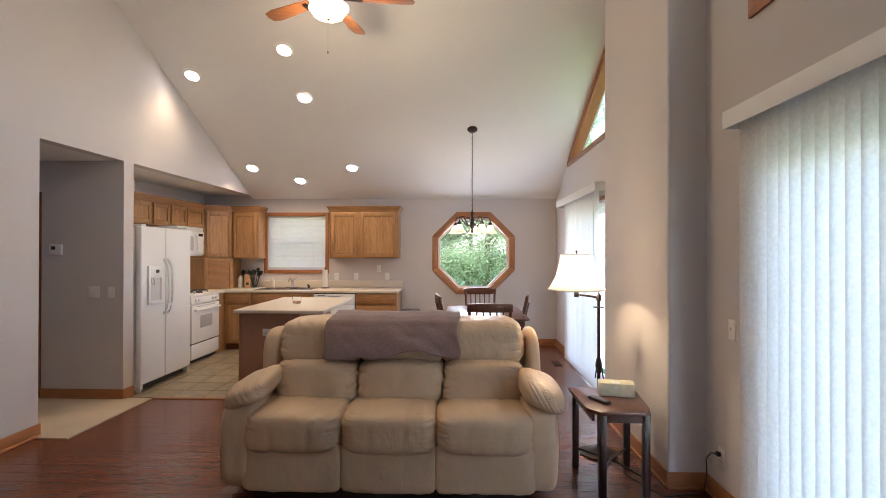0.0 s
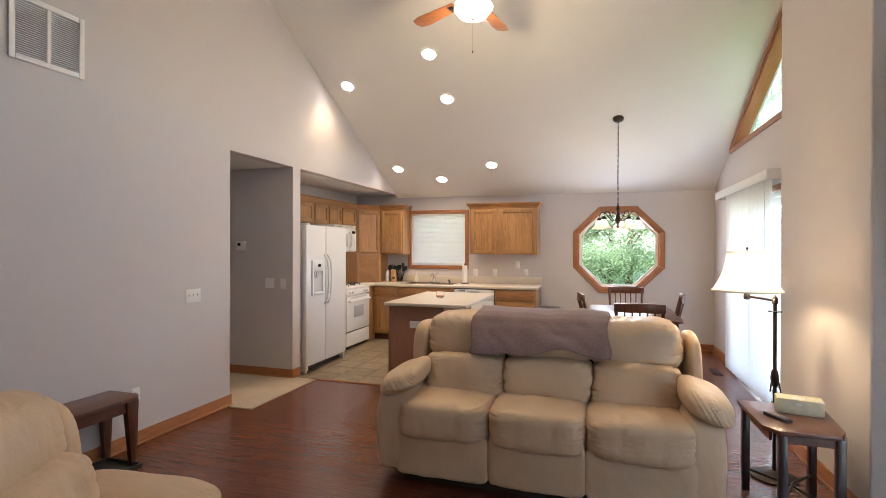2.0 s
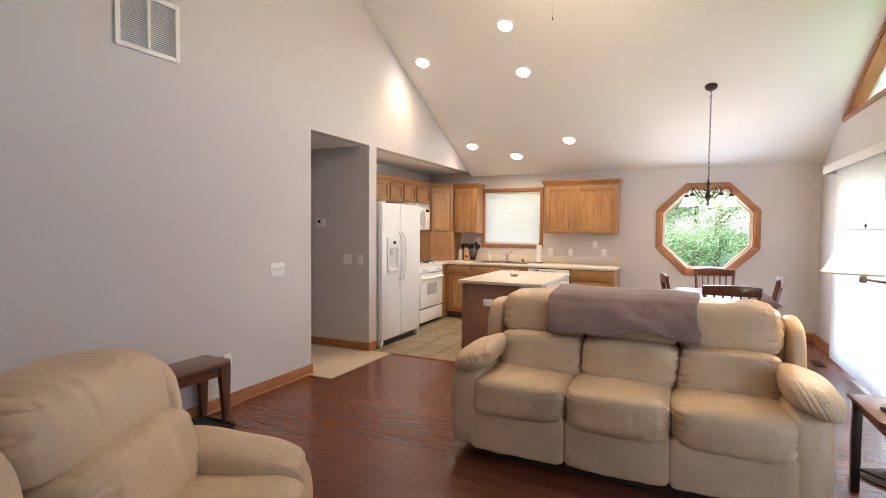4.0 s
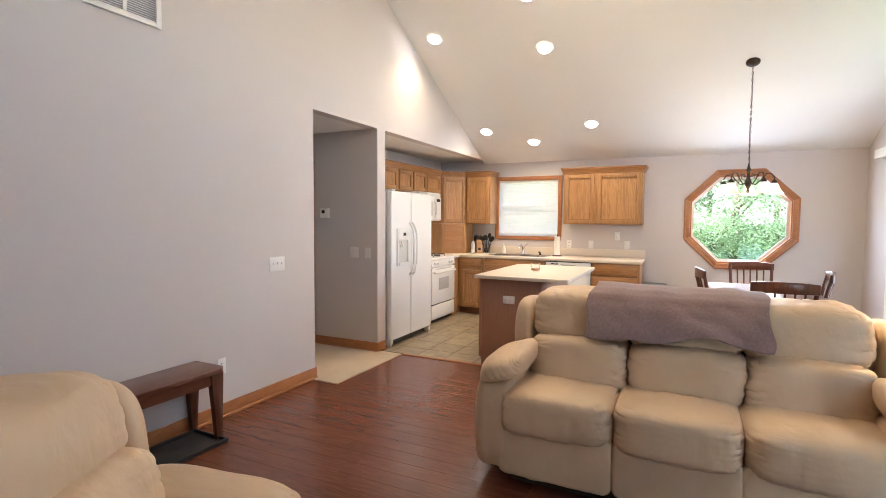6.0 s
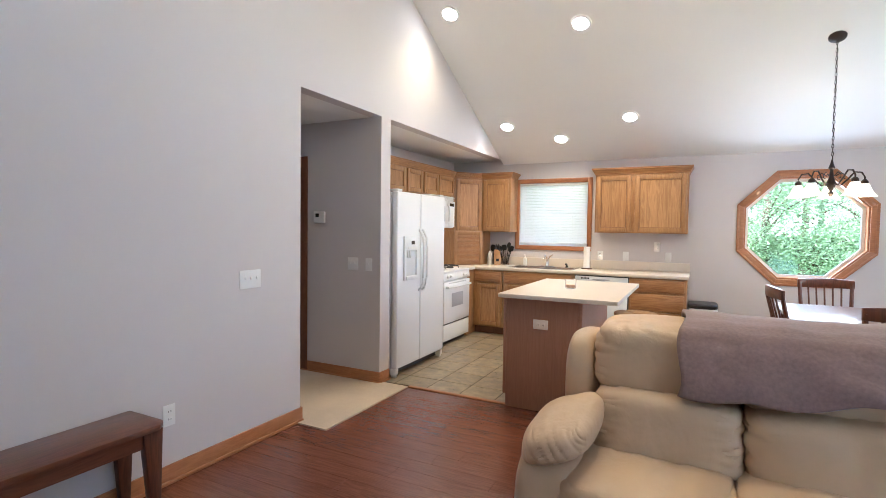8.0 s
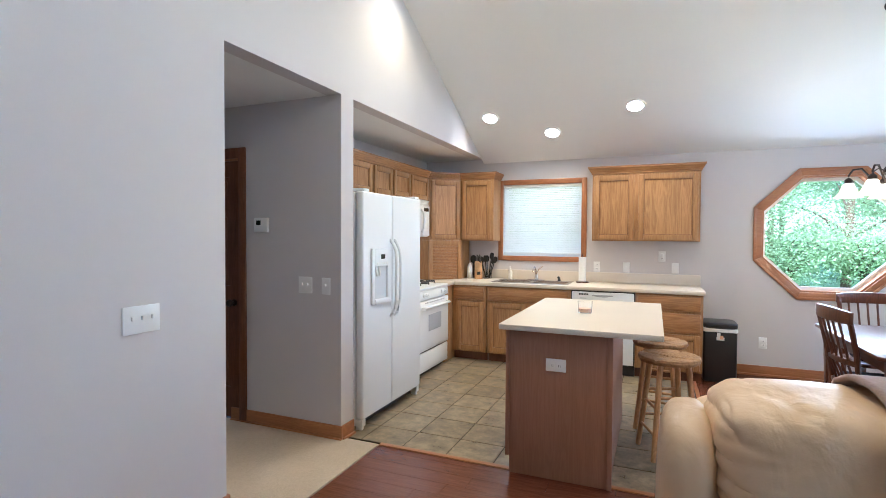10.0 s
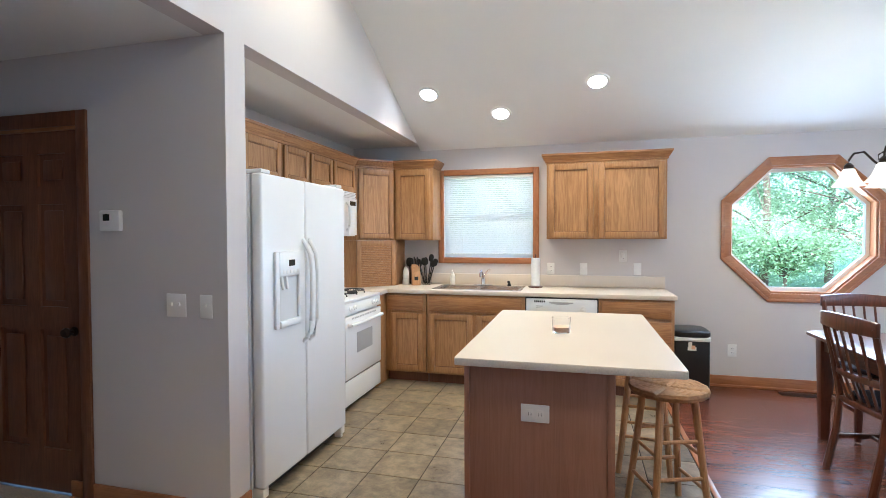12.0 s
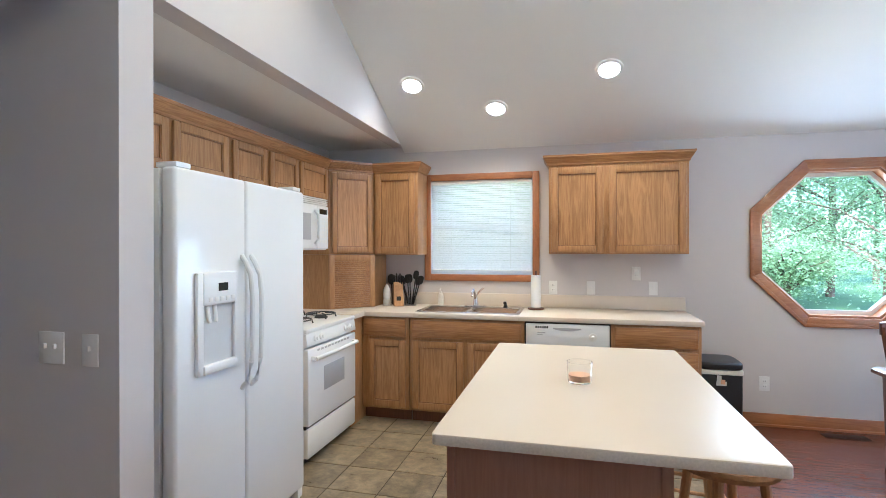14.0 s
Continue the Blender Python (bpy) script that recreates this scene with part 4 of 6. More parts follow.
def cab_door(root, m, w, h, stile=0.055):
    """A framed oak door with a sunk panel, its lower corner at the origin of m, its front looking along -y."""
    f = join(box(0, -0.024, 0, stile, -0.004, h, 0.008), box(w - stile, -0.024, 0, w, -0.004, h, 0.008), box(stile, -0.0235, 0, w - stile, -0.004, stile, 0.003), box(stile, -0.0235, h - stile, w - stile, -0.004, h, 0.003))
    d = part("door", moved(f, m), OAK, root)
    part("panel", moved(box(stile - 0.004, -0.0095, stile - 0.004, w - stile + 0.004, -0.0045, h - stile + 0.004), m), PANEL, d)
    e = 0.007
    # thin strips in darkened oak draw the shadow where panel meets door rim
    part("bead", moved(join(box(stile, -0.0165, stile, w - stile, -0.0096, stile + e, 0.002), box(stile, -0.0165, h - stile - e, w - stile, -0.0096, h - stile, 0.002),
                            box(stile, -0.0165, stile + e, stile + e, -0.0096, h - stile - e, 0.002), box(w - stile - e, -0.0165, stile + e, w - stile, -0.0096, h - stile - e, 0.002)), m), PANEL_SHADOW, d)
    return d


def drawer(root, m, w, h):
    return part("drawer_front", moved(join(box(0, -0.023, 0, w, -0.004, h, 0.006), box(0.02, -0.0245, 0.02, w - 0.02, -0.022, h - 0.02, 0.004)), m), OAK_X, root)


def crown(root, m, x0, x1, left, right, back=0.29, mat=None):
    """A crown moulding along the top of a cabinet front, which looks along -y in m; it returns to the wall at a free end."""
    bm = bmesh.new()
    rings = []
    for d, z in ((0.003, 2.138), (0.010, 2.141), (0.012, 2.156), (0.018, 2.162), (0.040, 2.200), (0.046, 2.204), (0.046, 2.222)):
        xa, xb = x0 - (d if left else 0.0), x1 + (d if right else 0.0)
        rings.append([bm.verts.new(m @ Vector(p)) for p in ((xa, back, z), (xa, -d, z), (xb, -d, z), (xb, back, z))])
    for a, b in zip(rings, rings[1:]):
        for i in range(4):
            bm.faces.new((a[i], a[(i + 1) % 4], b[(i + 1) % 4], b[i]))
    bm.faces.new(rings[0])
    bm.faces.new(rings[-1])
    bmesh.ops.recalc_face_normals(bm, faces=bm.faces[:])
    part("crown", bm, mat or OAK_X, root, smooth=0)


def crown_x(x0, x1, y, root, ends=(0.0, 0.0)):
    crown(root, pose(0, y, 0), x0, x1, ends[0] > 0, ends[1] > 0)


# uppers on the left wall
XU = XK + 0.305
for y0, y1, z0, doors, lab in ((PIER + 0.01, 6.165, 1.85, (5.12, 5.665, 5.70, 6.14), "oak wall cabinet above the refrigerator"), (6.165, 6.565, 1.85, (6.185, 6.545), "narrow oak wall cabinet beside the refrigerator"),
                               (6.565, 7.46, 1.86, (6.585, 6.96, 6.99, 7.44), "oak wall cabinet above the microwave")):
    c = thing("wall_cabinet", (XK + 0.15, (y0 + y1) / 2, z0), lab, "cabinet", "kitchen wall cabinets")
    part("body", box(XK + 0.002, y0, z0, XU - 0.0005, y1, CABTOP, 0.002), OAK, c)
    for a, b in zip(doors[::2], doors[1::2]):
        cab_door(c, pose(XU, a, z0 + 0.012, 0, 0, 90), b - a, CABTOP - z0 - 0.044, 0.048)
    crown(c, pose(XU, 0, 0, 0, 0, 90), y0, y1, False, False, mat=OAK_Y)

# corner wall cabinet and the roll-front box beneath it
P0, P1 = (XU, YB - 0.61), (XK + 0.61, YB - 0.305)
foot = [(XK + 0.002, YB - 0.002), (XK + 0.002, P0[1]), P0, P1, (P1[0], YB - 0.002)]
cc = thing("corner_cabinet", (XK + 0.3, YB - 0.3, 1.40), "diagonal oak corner wall cabinet", "cabinet", "kitchen wall cabinets")
part("body", prism(foot, "z", 1.40, CABTOP), OAK, cc)
diag = math.hypot(P1[0] - P0[0], P1[1] - P0[1])
cab_door(cc, Matrix.Translation((P0[0], P0[1], 1.415)) @ pose(0, 0, 0, 0, 0, 45) @ pose(0.025, -0.0005, 0), diag - 0.05, CABTOP - 1.462, 0.05)
crown(cc, Matrix.Translation((P0[0], P0[1], 0)) @ pose(0, 0, 0, 0, 0, 45), -0.012, diag + 0.012, False, False, 0.1)
gar = thing("appliance_garage", (XK + 0.3, YB - 0.3, CT), "oak corner box with a tambour roll front on the worktop", "cabinet")
part("body", prism(foot, "z", CT + 0.001, 1.398), OAK, gar)
mg = Matrix.Translation((P0[0], P0[1], CT)) @ pose(0, 0, 0, 0, 0, 45)
for a, b, z0, z1 in ((0.0, 0.05, 0.002, 0.478), (diag - 0.05, diag, 0.002, 0.478), (0.05, diag - 0.05, 0.42, 0.478)):
    part("face_frame", moved(box(a, -0.016, z0, b, -0.0005, z1, 0.003), mg), OAK, gar)
first = part("slat", moved(box(0.051, -0.012, 0.006, diag - 0.051, -0.001, 0.022, 0.004), mg), OAK_X, gar)
for k in range(1, 23):
    o = first.copy()
    scene.collection.objects.link(o)
    o.location.z = 0.018 * k

# uppers on the back wall
YU = YB - 0.32
c = thing("wall_cabinet", ((P1[0] - 3.27) / 2, YU + 0.15, 1.40), "narrow oak wall cabinet beside the kitchen window", "cabinet", "kitchen wall cabinets")
part("body", box(P1[0] + 0.003, YU + 0.0005, 1.395, -3.262, YB - 0.002, CABTOP, 0.002), OAK, c)
cab_door(c, pose(P1[0] + 0.02, YU, 1.407), -3.285 - P1[0] - 0.02, CABTOP - 1.452)
crown_x(P1[0], -3.262, YU, c, (0, 0.042))
c = thing("wall_cabinet", (-1.57, YU + 0.15, 1.405), "two-door oak wall cabinet with crown moulding", "cabinet", "kitchen wall cabinets")
part("body", box(-2.115, YU + 0.0005, 1.405, -1.035, YB - 0.002, CABTOP, 0.002), OAK, c)
cab_door(c, pose(-2.095, YU, 1.417), 0.415, CABTOP - 1.462)
cab_door(c, pose(-1.635, YU, 1.417), 0.58, CABTOP - 1.462)
crown_x(-2.115, -1.035, YU, c, (0.042, 0.042))

# base cabinets along the back wall
YC = YB - 0.63
for x0, x1, parts_, lab in ((-3.66, -3.245, "dd", "oak base cabinet with drawer and door in the corner"), (-3.235, -2.292, "sink", "oak sink base cabinet with two doors"), (-1.642, -1.018, "dd", "oak base cabinet beside the dishwasher")):
    c = thing("base_cabinet", ((x0 + x1) / 2, YC + 0.3, 0), lab, "cabinet", "kitchen base cabinets")
    part("body", box(x0, YC + 0.0005, 0.105, x1, YB - 0.002, CB - 0.001, 0.002), OAK, c)
    part("toe_kick", box(x0, YC + 0.07, 0.003, x1, YC + 0.085, 0.105), DOORWOOD, c)
    w = x1 - x0
    drawer(c, pose(x0 + 0.025, YC, 0.715), w - 0.05, 0.145)
    if parts_ == "sink":
        cab_door(c, pose(x0 + 0.025, YC, 0.125), w / 2 - 0.04, 0.565)
        cab_door(c, pose(x0 + w / 2 + 0.015, YC, 0.125), w / 2 - 0.04, 0.565)
    elif x0 > -2:
        drawer(c, pose(x0 + 0.025, YC, 0.50), w - 0.05, 0.19)
        cab_door(c, pose(x0 + 0.025, YC, 0.125), w - 0.05, 0.355)
    else:
        cab_door(c, pose(x0 + 0.06, YC, 0.125), w - 0.085, 0.565)
c = thing("base_cabinet", (-3.97, 7.66, 0), "oak corner base cabinet beside the range", "cabinet", "kitchen base cabinets")
part("body", box(XK + 0.002, 7.245, 0.003, -3.665, YB - 0.002, CB - 0.001, 0.002), OAK, c)
c = thing("base_cabinet", (-3.97, 6.28, 0), "narrow oak base cabinet between refrigerator and range", "cabinet", "kitchen base cabinets")
part("body", box(XK + 0.002, 6.12, 0.003, -3.69, 6.462, CB - 0.001, 0.002), OAK, c)
solo("countertop", box(XK + 0.002, 6.12, CB, -3.66, 6.462, CT, 0.008), COUNTER, "narrow beige laminate countertop beside the range", "countertop", (-3.97, 6.29, CB))

# worktop with a hole for the sink
KX0, KX1, KY0, KY1 = -3.19, -2.35, 7.535, 7.985
wt = thing("countertop", (-2.6, 7.77, CB), "beige laminate countertop with a low backsplash", "countertop")
part("top", join(box(XK + 0.002, 7.24, CB, -3.63, YB - 0.645, CT, 0.008), box(XK + 0.002, YB - 0.66, CB, KX0, YB - 0.002, CT, 0.008), box(KX1, YB - 0.66, CB, -1.0, YB - 0.002, CT, 0.008),
                 box(KX0 - 0.02, YB - 0.66, CB, KX1 + 0.02, KY0, CT, 0.008), box(KX0 - 0.02, KY1, CB, KX1 + 0.02, YB - 0.002, CT - 0.0005)), COUNTER, wt)
part("backsplash", box(P1[0] + 0.01, YB - 0.022, CT + 0.0005, -1.0, YB - 0.001, 1.035, 0.005), COUNTER, wt)

sink = thing("kitchen_sink", ((KX0 + KX1) / 2, 7.76, CT), "double-bowl stainless steel drop-in sink", "sink")
part("rim", join(box(KX0 - 0.015, KY0 - 0.015, CT + 0.0005, KX1 + 0.015, KY0 + 0.02, CT + 0.006, 0.002), box(KX0 - 0.015, KY1 - 0.06, CT + 0.0005, KX1 + 0.015, KY1 + 0.015, CT + 0.006, 0.002),
                 box(KX0 - 0.015, KY0 + 0.02, CT + 0.0005, KX0 + 0.02, KY1 - 0.06, CT + 0.006, 0.002), box(KX1 - 0.02, KY0 + 0.02, CT + 0.0005, KX1 + 0.015, KY1 - 0.06, CT + 0.006, 0.002),
                 box(-2.79, KY0 + 0.02, CT + 0.0005, -2.75, KY1 - 0.06, CT + 0.006, 0.002)), STEEL, sink)
for a, b in ((KX0 + 0.02, -2.79), (-2.75, KX1 - 0.02)):
    y0, y1, z0, t = KY0 + 0.02, KY1 - 0.06, CT - 0.17, 0.003
    part("bowl", join(box(a, y0, z0, b, y1, z0 + t), box(a, y0, z0, a + t, y1, CT), box(b - t, y0, z0, b, y1, CT), box(a, y0, z0, b, y0 + t, CT), box(a, y1 - t, z0, b, y1, CT)), STEEL, sink, smooth=0)
tap = thing("faucet", (-2.77, 7.955, CT + 0.006), "chrome single-lever kitchen faucet behind the sink", "faucet")
part("base", join(box(-2.87, 7.935, CT + 0.006, -2.67, 7.98, CT + 0.018, 0.006), lathe([(0.026, CT + 0.018), (0.024, CT + 0.05), (0.02, CT + 0.09), (0.0, CT + 0.1)], -2.77, 7.957, 16)), CHROME, tap)
part("spout", tube([(-2.77, 7.955, CT + 0.06), (-2.77, 7.92, CT + 0.13), (-2.77, 7.86, CT + 0.165), (-2.77, 7.80, CT + 0.15), (-2.77, 7.775, CT + 0.115)], 0.011, 10), CHROME, tap)
part("lever", tube([(-2.77, 7.957, CT + 0.09), (-2.74, 7.965, CT + 0.14), (-2.70, 7.97, CT + 0.175)], 0.007, 8), CHROME, tap)
sp = thing("side_sprayer", (-2.50, 7.955, CT + 0.006), "black sink sprayer head on the sink deck", "sprayer")
part("sprayer_head", join(lathe([(0.02, CT + 0.006), (0.018, CT + 0.02), (0.012, CT + 0.03), (0.0, CT + 0.032)], -2.50, 7.955, 12), tube([(-2.50, 7.955, CT + 0.03), (-2.50, 7.93, CT + 0.05), (-2.50, 7.90, CT + 0.05)], 0.014, 8)), BLACK, sp)

# dishwasher
dw = thing("dishwasher", (-1.965, 7.7, 0), "white built-in dishwasher with a round dial", "dishwasher")
# body is coloured black so the gap round the door looks shaded
part("body", box(-2.289, YC + 0.004, 0.01, -1.645, YB - 0.01, CB - 0.002), BLACK, dw, "black body that paints the gap round the door dark")
part("door", box(-2.278, YC - 0.02, 0.12, -1.654, YC + 0.003, 0.70, 0.008), APPL, dw)
pan = part("control_panel", box(-2.278, YC - 0.022, 0.703, -1.654, YC + 0.003, 0.866, 0.006), APPL, dw)
part("handle", prism([(-2.07, 0.828), (-2.0, 0.815), (-1.93, 0.815), (-1.86, 0.828), (-1.86, 0.838), (-2.07, 0.838)], "y", YC - 0.0245, YC - 0.0222), APPL_GREY, pan)
part("button_row", join(*[box(-2.205 + 0.017 * k, YC - 0.0245, 0.832, -2.192 + 0.017 * k, YC - 0.0222, 0.85) for k in range(6)]), BLACK, pan)
part("dial", moved(lathe([(0.03, 0), (0.03, 0.012), (0.012, 0.014), (0.01, 0.024), (0.0, 0.025)], n=24), pose(-1.775, YC - 0.022, 0.775, 90)), WHITE, pan)
part("marks", join(box(-2.19, YC - 0.0235, 0.795, -2.13, YC - 0.0222, 0.802), box(-2.19, YC - 0.0235, 0.78, -2.15, YC - 0.0222, 0.784)), APPL_GREY, pan)

# range, its front looking along +x
RY0, RY1, RX = 6.468, 7.236, -3.63
rg = thing("gas_range", ((XK + RX) / 2, (RY0 + RY1) / 2, 0), "white freestanding gas range with black grates", "range")
part("body", box(XK + 0.01, RY0, 0.05, RX - 0.03, RY1, 0.885, 0.003), APPL, rg)
part("cooktop", box(XK + 0.01, RY0 - 0.002, 0.885, RX + 0.005, RY1 + 0.002, 0.915, 0.008), APPL, rg)
part("backguard", box(XK + 0.01, RY0, 0.915, XK + 0.07, RY1, 1.05, 0.01), APPL, rg)
pan = part("control_panel", prism([(RX - 0.03, 0.79), (RX + 0.012, 0.80), (RX + 0.0, 0.884), (RX - 0.03, 0.884)], "y", RY0, RY1, 0.003), APPL, rg)
for y in (RY0 + 0.11, RY0 + 0.19, RY1 - 0.19, RY1 - 0.11):
    part("knob", moved(lathe([(0.022, 0), (0.021, 0.012), (0.012, 0.016), (0.011, 0.026), (0.0, 0.027)], n=16), pose(RX + 0.007, y, 0.842, 0, 82)), APPL, pan)
od = part("oven_door", box(RX - 0.028, RY0 + 0.008, 0.27, RX + 0.014, RY1 - 0.008, 0.782, 0.008), APPL, rg)
part("oven_window", box(RX + 0.0145, RY0 + 0.22, 0.46, RX + 0.017, RY1 - 0.22, 0.63, 0.001), APPL_GREY, od, "grey tinted oven glass")
part("vent_slots", join(*[box(RX + 0.0145, RY0 + 0.13 + 0.052 * k, 0.752, RX + 0.0165, RY0 + 0.165 + 0.052 * k, 0.766) for k in range(10)]), APPL_GREY, od)
part("handle", join(tube([(RX + 0.045, RY0 + 0.05, 0.715), (RX + 0.05, (RY0 + RY1) / 2, 0.715), (RX + 0.045, RY1 - 0.05, 0.715)], 0.015, 10), box(RX + 0.01, RY0 + 0.045, 0.70, RX + 0.045, RY0 + 0.075, 0.73, 0.004), box(RX + 0.01, RY1 - 0.075, 0.70, RX + 0.045, RY1 - 0.045, 0.73, 0.004)), APPL, od)
part("storage_drawer", box(RX - 0.028, RY0 + 0.008, 0.055, RX + 0.01, RY1 - 0.008, 0.254, 0.01), APPL, rg)
# black strip gives the gap under the oven door its shade
part("gap_shade_strip", box(RX - 0.0298, RY0 + 0.006, 0.25, RX - 0.004, RY1 - 0.006, 0.274), BLACK, rg, "black strip painting the shaded gap above the drawer")
part("plinth", box(XK + 0.05, RY0 + 0.02, 0.003, RX - 0.05, RY1 - 0.02, 0.05), BLACK, rg)
for x in (XK + 0.2, XK + 0.47):
    for y in (RY0 + 0.2, RY1 - 0.2):
        part("burner", lathe([(0.05, 0.9155), (0.05, 0.925), (0.035, 0.935), (0.0, 0.936)], x, y, 18), GREYIRON, rg)
        bars = [tube([(x + 0.12 * math.cos(a), y + 0.12 * math.sin(a), 0.918), (x + 0.11 * math.cos(a), y + 0.11 * math.sin(a), 0.95), (x + 0.03 * math.cos(a), y + 0.03 * math.sin(a), 0.953)], 0.006, 6) for a in (0.78, 2.36, 3.93, 5.5)]
        rim = tube([(x + 0.11 * math.cos(a), y + 0.11 * math.sin(a), 0.95) for a in [math.pi * k / 8 for k in range(17)]], 0.005, 6)
        part("grate", join(rim, *bars), GREYIRON, rg, "black iron burner grate")

# microwave above the range
mw = thing("microwave_oven", (XK + 0.2, 6.85, 1.44), "white over-the-range microwave oven", "microwave")
MX = XK + 0.41
part("body", box(XK + 0.002, 6.57, 1.44, MX, 7.245, 1.855, 0.006), APPL, mw)
part("door", box(MX + 0.0005, 6.575, 1.45, MX + 0.022, 7.05, 1.79, 0.006), APPL, mw)
part("door_window", box(MX + 0.0225, 6.63, 1.52, MX + 0.024, 6.95, 1.72, 0.0005), APPL_GREY, mw)
part("handle", tube([(MX + 0.02, 7.01, 1.49), (MX + 0.055, 7.01, 1.53), (MX + 0.06, 7.01, 1.62), (MX + 0.055, 7.01, 1.71), (MX + 0.02, 7.01, 1.75)], 0.012, 10), APPL, mw)
cp = part("control_panel", box(MX + 0.0005, 7.055, 1.45, MX + 0.02, 7.24, 1.79, 0.004), APPL, mw)
part("display", box(MX + 0.0205, 7.09, 1.725, MX + 0.022, 7.21, 1.765), LCD, cp)
part("keys", join(*[box(MX + 0.0205, 7.09 + 0.042 * i, 1.50 + 0.035 * k, MX + 0.0215, 7.12 + 0.042 * i, 1.522 + 0.035 * k) for i in range(3) for k in range(6)]), WHITE, cp)
for k in range(4):
    part("vent_slat", box(MX + 0.0005, 6.58, 1.797 + 0.014 * k, MX + 0.014, 7.24, 1.806 + 0.014 * k, 0.002), APPL, mw)

# refrigerator, its doors looking along +x
F0, F1, FM, FXF = 5.115, 6.095, 5.56, -3.43
fr = thing("refrigerator", (-3.85, (F0 + F1) / 2, 0), "white side-by-side refrigerator with water dispenser", "refrigerator")
part("body", box(-4.25, F0, 0.03, FXF - 0.075, F1, 1.77, 0.006), APPL, fr)
for a, b in ((F0, FM - 0.003), (FM + 0.003, F1)):
    d = part("door", box(FXF - 0.068, a, 0.085, FXF, b, 1.775, 0.016, 4), APPL, fr)
    s = FM - 0.035 if a < FM - 0.1 else FM + 0.035
    hd_ = tube([(FXF - 0.002, s, 0.80), (FXF + 0.03, s, 0.83), (FXF + 0.055, s, 0.93), (FXF + 0.06, s, 1.08), (FXF + 0.06, s, 1.22), (FXF + 0.05, s, 1.33), (FXF + 0.02, s, 1.39), (FXF - 0.002, s, 1.42)], 0.013, 10)
    part("handle", hd_, APPL, d)
    part("hinge_cap", box(FXF - 0.11, a + 0.02 if a < FM - 0.1 else b - 0.1, 1.7755, FXF - 0.01, a + 0.10 if a < FM - 0.1 else b - 0.02, 1.798, 0.006), APPL, fr)
disp = part("dispenser", join(box(FXF + 0.0005, 5.216, 0.925, FXF + 0.020, 5.252, 1.352, 0.006), box(FXF + 0.0005, 5.450, 0.925, FXF + 0.020, 5.470, 1.352, 0.006), box(FXF + 0.0005, 5.246, 1.212, FXF + 0.024, 5.456, 1.352, 0.008), box(FXF + 0.0005, 5.246, 0.925, FXF + 0.030, 5.456, 0.965, 0.008)), APPL, fr)
part("recess", box(FXF + 0.0006, 5.25, 0.96, FXF + 0.002, 5.452, 1.215), PALE, disp, "pale grey dispenser recess")
part("display", box(FXF + 0.0243, 5.335, 1.27, FXF + 0.026, 5.395, 1.305), LCD, disp)
part("spout", join(tube([(FXF + 0.006, 5.285, 1.21), (FXF + 0.014, 5.285, 1.16), (FXF + 0.018, 5.29, 1.14)], 0.009, 8), tube([(FXF + 0.006, 5.33, 1.21), (FXF + 0.014, 5.33, 1.16), (FXF + 0.018, 5.325, 1.14)], 0.009, 8)), WHITE, disp)
part("buttons", join(*[box(FXF + 0.0243, 5.275 + 0.036 * k, 1.228, FXF + 0.026, 5.298 + 0.036 * k, 1.246, 0.0005) for k in range(5)]), WHITE, disp)
# grille takes its black from the shadow under the doors
part("kick_grille", box(FXF - 0.09, F0 + 0.05, 0.02, FXF - 0.07, F1 - 0.05, 0.08), BLACK, fr, "toe grille in black for the shadow below the doors")
for y in (F0 + 0.03, F1 - 0.03):
    part("roller_foot", join(box(FXF - 0.085, y - 0.025, 0.03, FXF - 0.01, y + 0.025, 0.085, 0.005), box(FXF - 0.07, y - 0.015, 0.002, FXF - 0.02, y + 0.015, 0.03, 0.004)), WHITE, fr)

# island
IX0, IX1, IY0, IY1 = -2.33, -1.415, 4.86, 6.30
isl = thing("kitchen_island", (-1.99, 5.56, 0), "brown oak kitchen island cabinet", "kitchen island")
part("body", box(-2.275, 4.945, 0.105, -1.69, 6.19, CB + 0.0095, 0.003), ISLAND, isl)
part("plinth", box(-2.215, 4.945, 0.003, -1.69, 6.19, 0.105), ISLAND, isl)
part("end_panel", box(-2.275, 4.93, 0.003, -1.688, 4.9445, CB + 0.0095, 0.003), ISLAND, isl)
part("corner_post", box(-2.30, 4.928, 0.105, -2.2755, 4.962, CB + 0.0095, 0.003), ISLAND, isl)
part("corner_post", box(-1.705, 4.922, 0.003, -1.675, 4.9295, CB + 0.0095, 0.002), ISLAND, isl)
for a, b in ((4.97, 5.56), (5.58, 6.17)):
    drawer(isl, pose(-2.2755, b, 0.715, 0, 0, -90), b - a, 0.145)
    cab_door(isl, pose(-2.2755, b, 0.125, 0, 0, -90), b - a, 0.565)


def clipped(x0, y0, x1, y1, r):
    k = 0.3 * r
    return [(x0 + r, y0), (x1 - r, y0), (x1 - k, y0 + k), (x1, y0 + r), (x1, y1 - r), (x1 - k, y1 - k), (x1 - r, y1), (x0 + r, y1), (x0 + k, y1 - k), (x0, y1 - r), (x0, y0 + r), (x0 + k, y0 + k)]


itop = thing("island_top", ((IX0 + IX1) / 2, (IY0 + IY1) / 2, CB), "beige laminate top with pale edge band on the island", "countertop")
part("slab", prism(clipped(IX0 + 0.001, IY0 + 0.001, IX1 - 0.001, IY1 - 0.001, 0.014), "z", CB + 0.012, CT + 0.0015, 0.002), COUNTER, itop)
part("edge_band", prism(clipped(IX0, IY0, IX1, IY1, 0.014), "z", CB + 0.010, CT - 0.001, 0.002), EDGE, itop, "pale speckled edge band")
